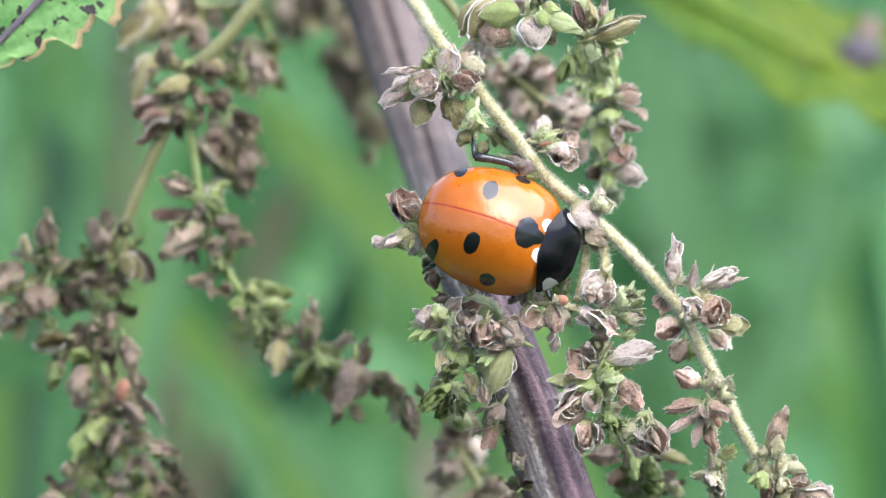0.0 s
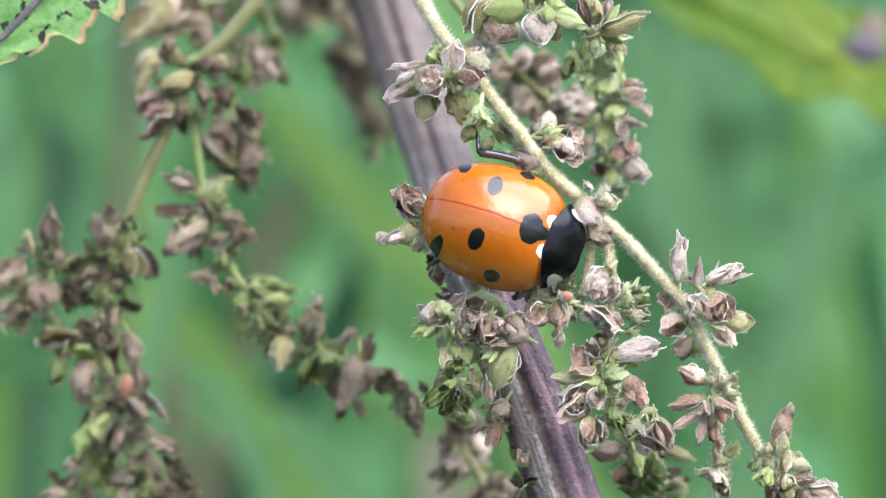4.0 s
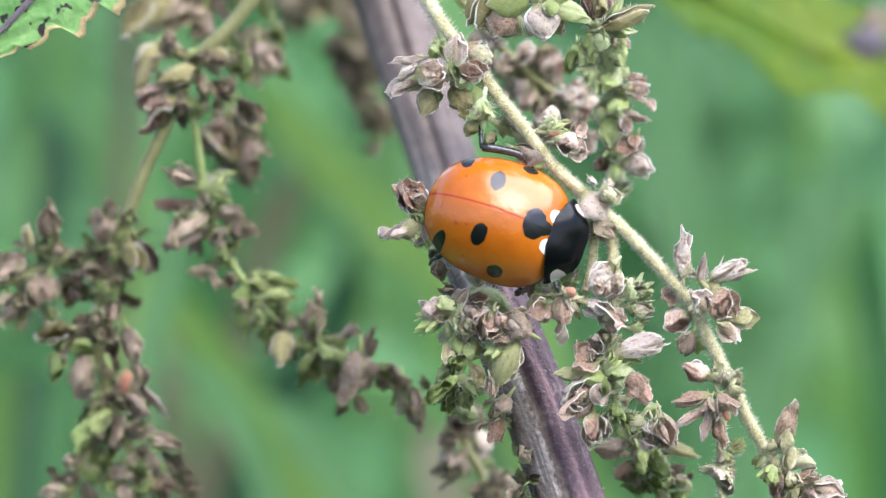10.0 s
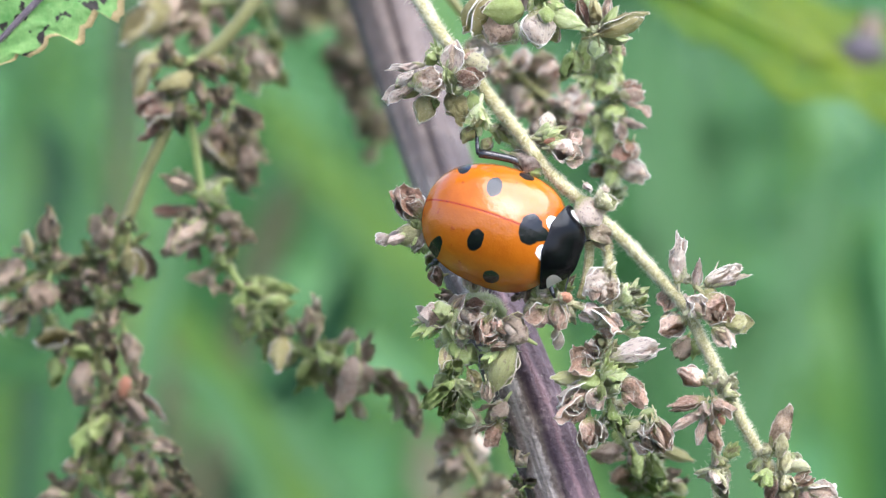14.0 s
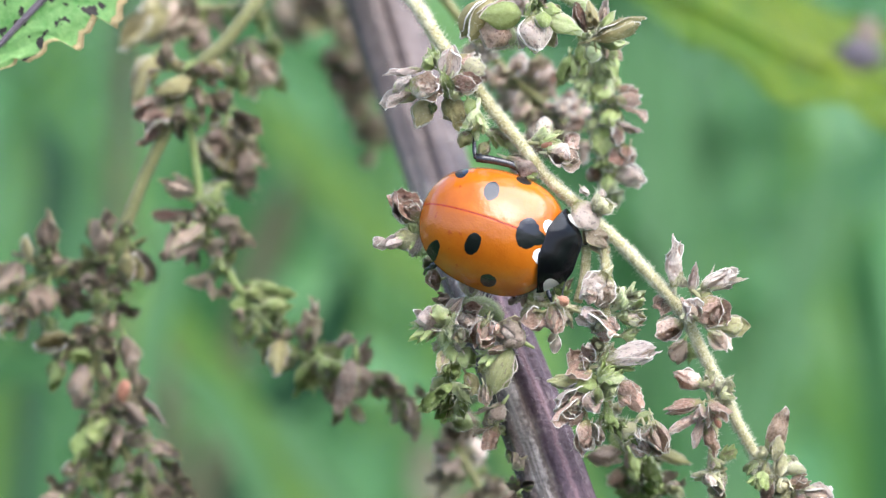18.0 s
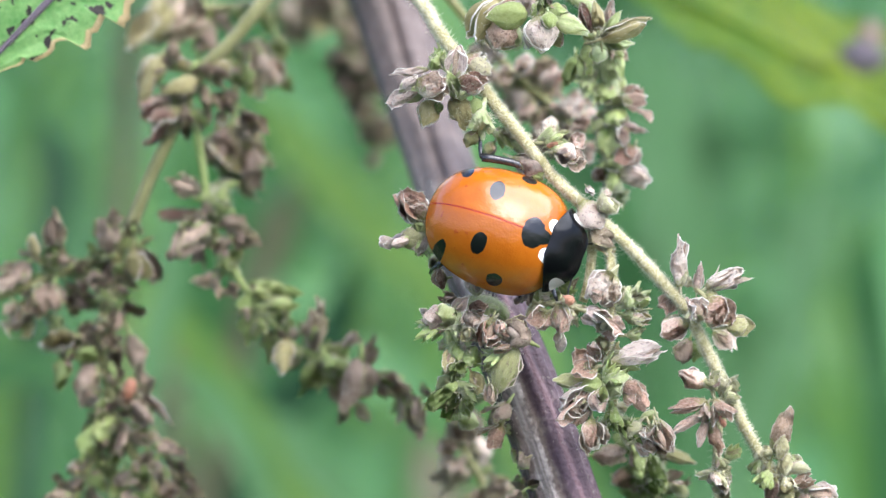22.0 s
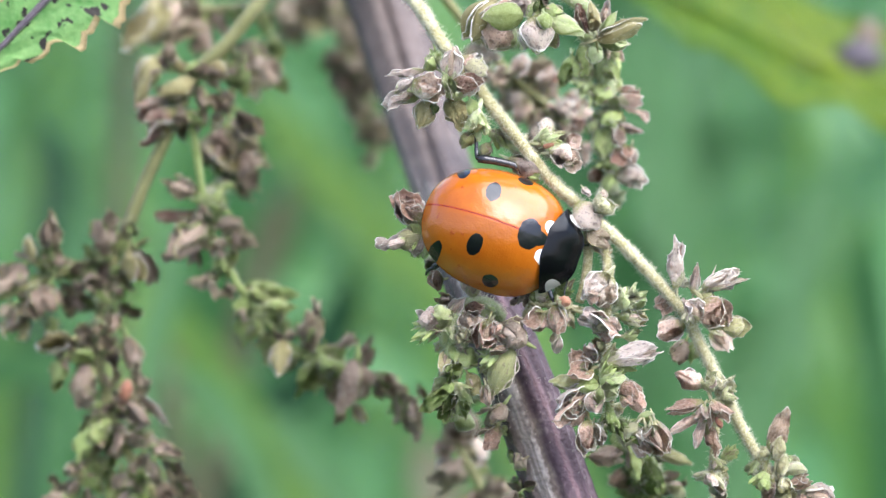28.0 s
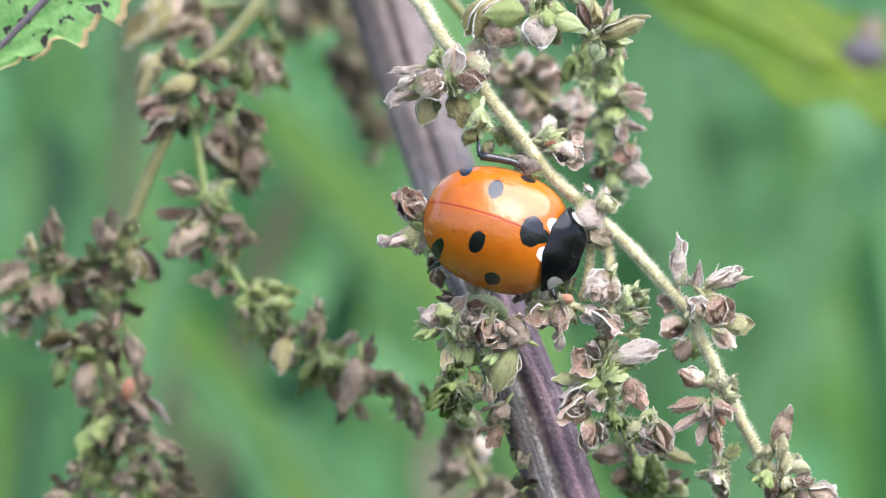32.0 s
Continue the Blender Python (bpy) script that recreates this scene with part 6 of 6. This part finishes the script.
seat(left, (-13.67, 11.80, -8.64), (-12.32, 11.40, -9.20), "dry", "dark", 0.9)
seat(left, (-14.05, 12.50, -9.21), (-14.64, 12.10, -10.76), "open", "dark", 1)
seat(left, (-13.58, 13.20, -9.62), (-13.76, 12.80, -10.97), "open", "dark", 1.1)
seat(left, (-12.96, 12.15, -9.45), (-11.88, 11.75, -10.22), "dry", "dark", 0.9)
seat(left, (-12.76, 12.85, -10.29), (-11.41, 12.45, -11.27), "dry", "dark", 1)
seat(left, (-12.99, 11.80, -10.38), (-12.64, 11.40, -11.61), "dry", "dark", 1)
seat(left, (-13.89, 12.50, -10.58), (-14.28, 12.10, -11.66), "tuft", "dark", 1.3)
seat(left, (-15.12, 13.20, -10.15), (-15.50, 12.80, -11.44), "bract", "dark", 1)
seat(left, (-14.54, 12.15, -10.82), (-14.88, 11.75, -11.89), "dry", "dark", 1)
left_g, _ = spray_of(plant, [(-15.73, 12.50, -6.14), (-16.16, 12.50, -8.25), (-16.95, 12.50, -10.36), (-17.74, 12.50, -12.47)], (0.2, 0.18), M_OLIVE, "thin olive side stalk", 60, "side_spray")
seat(left_g, (-16.93, 11.80, -9.95), (-17.57, 11.40, -9.66), "dry", "tan", 0.9)
seat(left_g, (-16.90, 12.50, -10.36), (-17.54, 12.10, -10.81), "dry", "dark", 0.9)
seat(left_g, (-17.34, 13.20, -10.89), (-18.36, 12.80, -10.70), "open", "dark", 1)
seat(left_g, (-17.44, 12.15, -11.13), (-18.71, 11.75, -11.36), "dry", "dark", 1)
seat(left_g, (-16.72, 12.85, -10.81), (-16.42, 12.45, -11.68), "dry", "dark", 1)
seat(left_g, (-16.56, 11.80, -10.06), (-15.99, 11.40, -10.82), "bract", "dark", 1)
seat(left_g, (-16.79, 12.50, -9.41), (-17.17, 12.10, -10.02), "dry", "dark", 0.8)
seat(left_g, (-16.44, 13.20, -9.24), (-15.66, 12.80, -10.39), "bract", "dark", 0.9)
scatter(left, path_l, 26, 0.4, 61, [TD, KD, BD], 0.5, 1.0, 0.0, (0.8, 1.2))
scatter(left, path_l, 30, 0.9, 64, [ND, ND, DD, TD], 0.62, 1.0, 0.2, (0.45, 0.75))
scatter(left, path_l, 14, 0.9, 65, [ND, ND, DD, TD], 0.22, 0.40, 0.2, (0.45, 0.75))
scatter(left_c, path_c, 12, 0.8, 66, [ND, ND, TD], 0.2, 1.0, 0.2, (0.45, 0.75))
scatter(left_c, path_c, 10, 0.4, 63, [TD, KD, BD], 0.1, 0.9, 0.0, (0.8, 1.2))
scatter(left_b, path_b, 18, 0.7, 67, [ND, ND, TD], 0.22, 0.85, 0.2, (0.45, 0.75))
scatter(left_b, path_b, 18, 0.35, 62, [TD, KD, BD], 0.22, 0.8, 0.0, (0.8, 1.1))
seat(hang, (-9.27, 50.00, 15.26), (-8.55, 50.00, 12.73), "dry", "dark", 1.2)
seat(hang, (-8.23, 50.00, 15.58), (-7.65, 50.00, 13.12), "dry", "tan", 1.2)
seat(hang, (-8.71, 50.00, 15.26), (-7.74, 50.00, 13.64), "open", "dark", 1.2)


# ---- leaves of the nettle ----
def leaf(base, tip, up, width, teeth, sag, seed, skin, edge, name, label, thick=0.18):
    """A toothed leaf blade from base to tip, with midrib and side veins."""
    rng = random.Random(seed)
    base, tip, up = Vector(base), Vector(tip), Vector(up).normalized()
    along = tip - base
    across = along.cross(up).normalized()
    n, ns = teeth * 8, 16 if edge else 8
    bm = bmesh.new()
    grid = []
    for i in range(n + 1):
        t = i / n
        w = width * math.sin(math.pi * t ** 0.75) ** 0.8 + 0.02
        w *= 1 + (0.40 if edge else 0.05) * ((i % 8) / 8 - 0.4) + (0.36 * noise.noise(Vector((t * 14, seed, 0))) + 0.16 * noise.noise(Vector((t * 40, seed, 0))) if edge else 0)
        row = []
        for k in range(-ns, ns + 1):
            s = k / ns
            p = base + along * (t - 0.04 * abs(s) * (1 if 0.05 < t < 0.95 else 0)) + across * (s * w)
            p += up * (sag * math.sin(math.pi * t) + 0.12 * width * abs(s) - 0.05 * width * math.cos(abs(s) * 9 + t * 26) * 0.5)
            p += up * 0.1 * width * noise.noise(p * 0.25 + Vector((seed, 0, 0)))
            row.append(bm.verts.new(p))
        grid.append(row)
    for i, (a, b) in enumerate(zip(grid, grid[1:])):
        for k in range(2 * ns):
            f = bm.faces.new((a[k], a[k + 1], b[k + 1], b[k]))
            f.material_index = 1 if edge and (k in (0, 1, 2 * ns - 2, 2 * ns - 1)) else 0
    bmesh.ops.solidify(bm, geom=bm.faces[:], thickness=thick)
    ob = part(name, bm, [skin, M_EDGE], plant, label)
    bm = bmesh.new()
    tube(bm, smooth_path([base - along * 0.1 + up * 0.3, base + up * 0.35, base + along * 0.5 + up * (sag + 0.3), tip], 6), (0.035 * width + (0.28 if edge else 0.1), 0.10), 8)
    part("midrib", bm, M_VEIN if edge else skin, ob, "dark midrib" if edge else "")
    return ob


leaf((-12.02, 5.00, 17.41), (-21.07, 4.00, 7.80), (0.1, -1, -0.1), 2.9, 7, 0.2, 3, M_LEAF_A, True, "leaf", "green nettle leaf with dry toothed edge and dark blotches")
yellow = leaf((6.60, 54.00, 18.70), (39.34, 67.00, 6.90), (0.1, -0.5, 0.9), 10.2, 16, -1.0, 4, M_LEAF_B, False, "leaf", "yellow-green leaf with pale spots")
for name, a, b in (("petiole", NODE, (6.60, 54.00, 18.55)), ("petiole", NODE, (-12.02, 5.00, 17.41))):
    mid = (Vector(a) + Vector(b)) / 2 + Vector((0, 3, 3))
    bm = bmesh.new()
    tube(bm, smooth_path([a, mid, b], 8), (0.5, 0.4), 8)
    part(name, bm, M_OLIVE, plant)

for name, at, size, skin, label in (("leaf_blotch", (25.70, 62.50, 12.40), (1.5, 0.5, 1.0), M_VEIN, "dark rotten blotch"), ("leaf_blotch", (26.60, 64.50, 13.90), (0.8, 0.3, 1.0), M_DUSK, "pale dry blotch")):
    bm = bmesh.new()
    blob(bm, at, size, rough=0.5, seg=14, rings=9)
    part(name, bm, skin, yellow, label)

# ---- meadow behind ----
ground_bm = bmesh.new()
R = 3000.0
ring = [0.0, 0.5, 1, 2, 4, 8, 20, 60, 200, 800, R]
rows_ = []
for r in ring:
    rows_.append([ground_bm.verts.new((1000 * r * math.cos(g), 1000 * r * math.sin(g), 1000 * (0.02 * noise.noise(Vector((r * math.cos(g), r * math.sin(g), 0))) if 0 < r < 200 else 0) - 12)) for g in (2 * math.pi * k / 48 for k in range(48))])
for a, b in zip(rows_, rows_[1:]):
    for k in range(48):
        ground_bm.faces.new((a[k], a[(k + 1) % 48], b[(k + 1) % 48], b[k]))
bmesh.ops.remove_doubles(ground_bm, verts=ground_bm.verts, dist=0.01)
tagged(part("ground", ground_bm, M_SOIL, m=Matrix()), "green meadow ground", "ground", kind="structure")


def meadow(name, count, near, far, tall, skin, seed, label, turn=(0.0, 6.283), wide=(0.003, 0.006)):
    """Grass blades over a ring of ground round the nettle, between two bearings."""
    rng = random.Random(seed)
    verts, faces = [], []
    for _ in range(count):
        d, way = near + (far - near) * rng.random() ** 1.4, rng.uniform(*turn)
        x, y = d * math.cos(way), d * math.sin(way)
        h, w = rng.uniform(*tall), rng.uniform(*wide)
        g, bend = rng.random() * 6.283, rng.uniform(0.05, 0.35) * h
        dx, dy = math.cos(g), math.sin(g)
        base = len(verts)
        for i, (z, q) in enumerate(((0, 1), (0.35, 1), (0.7, 0.7), (1, 0.05))):
            cx, cy = x + dx * bend * z * z, y + dy * bend * z * z
            for sgn in (-1, 1):
                verts.append((cx - dy * w * q * sgn, cy + dx * w * q * sgn, z * h))
        for i in range(3):
            a = base + 2 * i
            faces.append((a, a + 1, a + 3, a + 2))
    me = bpy.data.meshes.new(name)
    me.from_pydata(verts, [], faces)
    me.materials.append(skin)
    tagged(new(name, me), label, "grass", kind="stuff")


meadow("meadow_grass", 16000, 0.9, 5.0, (0.18, 0.45), M_GRASS, 7, "dense green meadow grass, far out of focus")
# Out of view on the camera's side: added to dim what the wing cases reflect.
meadow("tall_grass", 2600, 1.0, 2.6, (0.5, 0.9), M_GRASS, 8, "unseen tall green grass behind the camera, added to darken reflections", (2.9, 6.5))
meadow("tall_grass", 150, 0.45, 1.0, (0.45, 0.85), M_BLADE, 9, "tall bright grass, out of focus", (1.25, 1.9))
meadow("tall_grass", 110, 0.5, 1.0, (0.45, 0.85), M_TEAL, 10, "tall cool green grass, out of focus", (1.25, 1.9), (0.004, 0.008))



def weeds(name, count, across, away, leaf_size, skin, seed, label):
    """Leafy weeds: upright stems with crossed pairs of pointed leaves all the way up."""
    rng = random.Random(seed)
    verts, faces = [], []
    for _ in range(count):
        x, y, h = rng.uniform(*across), rng.uniform(*away), rng.uniform(0.74, 0.96)
        sway, way = rng.uniform(0.0, 0.10), rng.uniform(0, 6.283)
        spine = [Vector((x + sway * q * q * math.cos(way), y + sway * q * q * math.sin(way), h * q)) for q in (k / 34 for k in range(35))]
        for a, b in zip(spine, spine[1:]):
            base = len(verts)
            for p in (a, b):
                verts.extend((p + Vector((0.0012 * math.cos(g), 0.0012 * math.sin(g), 0)))[:] for g in (0, 2.094, 4.189))
            faces.extend((base + k, base + (k + 1) % 3, base + 3 + (k + 1) % 3, base + 3 + k) for k in range(3))
        turn = rng.uniform(0, 3.14)
        for p in spine[22:]:
            turn += 1.571 + rng.uniform(-0.3, 0.3)
            for side in (0, math.pi):
                g, size = turn + side, rng.uniform(*leaf_size)
                out = Vector((math.cos(g), math.sin(g), rng.uniform(-0.9, 0.5))).normalized()
                cross = out.cross(Vector((0, 0, 1))).normalized()
                cross = (cross + Vector((0, 0, rng.uniform(-0.7, 0.7)))).normalized()
                base = len(verts)
                for q, w in ((0.05, 0.02), (0.3, 0.27), (0.6, 0.22), (1.0, 0.01)):
                    c = p + out * size * q - Vector((0, 0, 0.25 * size * q * q))
                    verts.extend(((c - cross * w * size)[:], (c - Vector((0, 0, 0.06 * size)))[:], (c + cross * w * size)[:]))
                faces.extend((base + 3 * k + e, base + 3 * k + e + 1, base + 3 * k + e + 4, base + 3 * k + e + 3) for k in range(3) for e in (0, 1))
    me = bpy.data.meshes.new(name)
    me.from_pydata(verts, [], faces)
    me.materials.append(skin)
    tagged(new(name, me), label, "weeds", kind="stuff")


# Unseen weeds on the camera's side, added to block front light and dim reflections.
weeds("leafy_weeds", 60, (-1.0, 1.0), (-1.3, -0.5), (0.05, 0.09), M_GRASS, 20, "unseen green leafy weeds behind the camera, added to block light")
weeds("leafy_weeds", 13, (-0.26, 0.32), (0.50, 0.95), (0.028, 0.055), M_TEAL, 21, "cool green leafy weeds behind the nettle, out of focus")
weeds("leafy_weeds", 9, (-0.24, 0.30), (0.50, 0.90), (0.025, 0.050), M_MINT, 22, "green leafy weeds behind the nettle, out of focus")
weeds("leafy_weeds", 7, (0.0, 0.28), (0.50, 0.85), (0.025, 0.045), M_GRASS, 23, "green leafy weeds behind the nettle, out of focus")


def blade(points, width, skin, label):
    """A tall grass leaf that rises from the ground through the given points."""
    pts = [PLAN @ (Vector(p) * MM) for p in points]
    foot = pts[-1]
    lean = (pts[-1] - pts[-2])
    foot = Vector((foot.x + lean.x * 1.5, foot.y + 0.02, 0))
    mid = (pts[-1] * 0.45 + foot * 0.55) + Vector((lean.x * 0.4, 0, 0))
    path = smooth_path([p / MM for p in pts + [mid, foot]], 6)
    bm = bmesh.new()
    rows = []
    n = len(path)
    for i, p in enumerate(path):
        t = i / (n - 1)
        d = (path[min(i + 1, n - 1)] - path[max(i - 1, 0)]).normalized()
        s = d.cross(Vector((0, -1, 0.2))).normalized()
        w = width * (0.12 + 0.88 * min(1, t * 5)) * (1 - 0.4 * t)
        rows.append([bm.verts.new(p - s * w), bm.verts.new(p + Vector((0, w * 0.35, 0))), bm.verts.new(p + s * w)])
    for a, b in zip(rows, rows[1:]):
        for k in range(2):
            bm.faces.new((a[k], a[k + 1], b[k + 1], b[k]))
    bmesh.ops.solidify(bm, geom=bm.faces[:], thickness=0.25)
    ob = part("grass_blade", bm, skin, m=Matrix())
    return tagged(ob, label, "grass blade", "tall grass behind the nettle")


BRIGHT, COOL, DEAD = "bright yellow-green grass leaf, out of focus", "cool green grass leaf, out of focus", "dead brown grass stalk, out of focus"
SHADE = "dark blade standing in for shade in the gaps, out of focus"
blade(((-21.43, 220.00, 20.74), (-17.15, 220.00, 14.61), (-11.64, 220.00, 7.86), (-5.53, 220.00, 1.73), (2.42, 220.00, -6.25), (7.31, 220.00, -16.05)), 2.6, M_BLADE, BRIGHT)
blade(((-28.92, 180.00, -0.62), (-24.57, 180.00, -7.17), (-19.67, 180.00, -14.26), (-15.32, 180.00, -20.26), (-12.05, 180.00, -25.72)), 2.2, M_BLADE, BRIGHT)
blade(((-23.09, 130.00, 4.54), (-22.17, 130.00, 1.77), (-22.08, 130.00, -1.46), (-23.33, 130.00, -5.61), (-24.03, 130.00, -10.22)), 1.6, M_MINT, COOL)
blade(((-31.35, 200.00, 31.19), (-32.12, 200.00, 23.09), (-32.30, 200.00, 14.98), (-32.71, 200.00, 7.46), (-33.30, 200.00, -1.23)), 1.3, M_STRAW, DEAD)
blade(((-41.09, 130.00, -9.50), (-35.56, 130.00, -8.91), (-31.87, 130.00, -9.06), (-29.56, 130.00, -11.14), (-29.11, 130.00, -16.67)), 1.7, M_MINT, COOL)
blade(((-24.29, 150.00, -8.98), (-20.83, 150.00, -11.46), (-17.86, 150.00, -15.42), (-15.89, 150.00, -19.88), (-14.91, 150.00, -24.83)), 1.7, M_MINT, COOL)
blade(((-15.39, 150.00, -12.95), (-11.93, 150.00, -16.92), (-8.96, 150.00, -20.38), (-6.49, 150.00, -24.35)), 1.8, M_MINT, COOL)
# Two dark blades added where the background has only shaded gaps.
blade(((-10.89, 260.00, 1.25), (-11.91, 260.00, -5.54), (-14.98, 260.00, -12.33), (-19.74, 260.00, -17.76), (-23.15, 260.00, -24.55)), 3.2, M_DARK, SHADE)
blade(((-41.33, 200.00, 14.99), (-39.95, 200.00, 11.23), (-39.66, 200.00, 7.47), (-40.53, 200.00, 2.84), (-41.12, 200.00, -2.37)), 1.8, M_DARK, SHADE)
blade(((-28.68, 220.00, -4.98), (-29.12, 220.00, -9.87), (-29.43, 220.00, -14.16), (-28.70, 220.00, -19.67)), 1.9, M_STRAW, DEAD)
blade(((-16.80, 240.00, 9.59), (-18.42, 240.00, 4.75), (-20.04, 240.00, 0.55), (-21.99, 240.00, -5.26)), 2.2, M_STRAW, DEAD)
blade(((-1.90, 170.00, -16.49), (-0.58, 170.00, -20.19), (0.47, 170.00, -24.42), (0.99, 170.00, -29.17)), 2.4, M_STRAW, DEAD)
blade(((43.30, 240.00, 12.74), (44.06, 240.00, 5.63), (42.63, 240.00, -0.19), (39.71, 240.00, -7.29)), 3, M_MINT, COOL)
blade(((24.20, 260.00, 31.00), (25.20, 260.00, 22.00), (26.52, 260.00, 13.43), (28.40, 260.00, 3.23), (30.56, 260.00, -6.97), (32.72, 260.00, -17.84)), 4.2, M_MINT, COOL)
blade(((51.99, 260.00, 5.24), (51.09, 260.00, -2.92), (52.30, 260.00, -11.08), (52.96, 260.00, -20.59)), 3.2, M_TEAL, COOL)
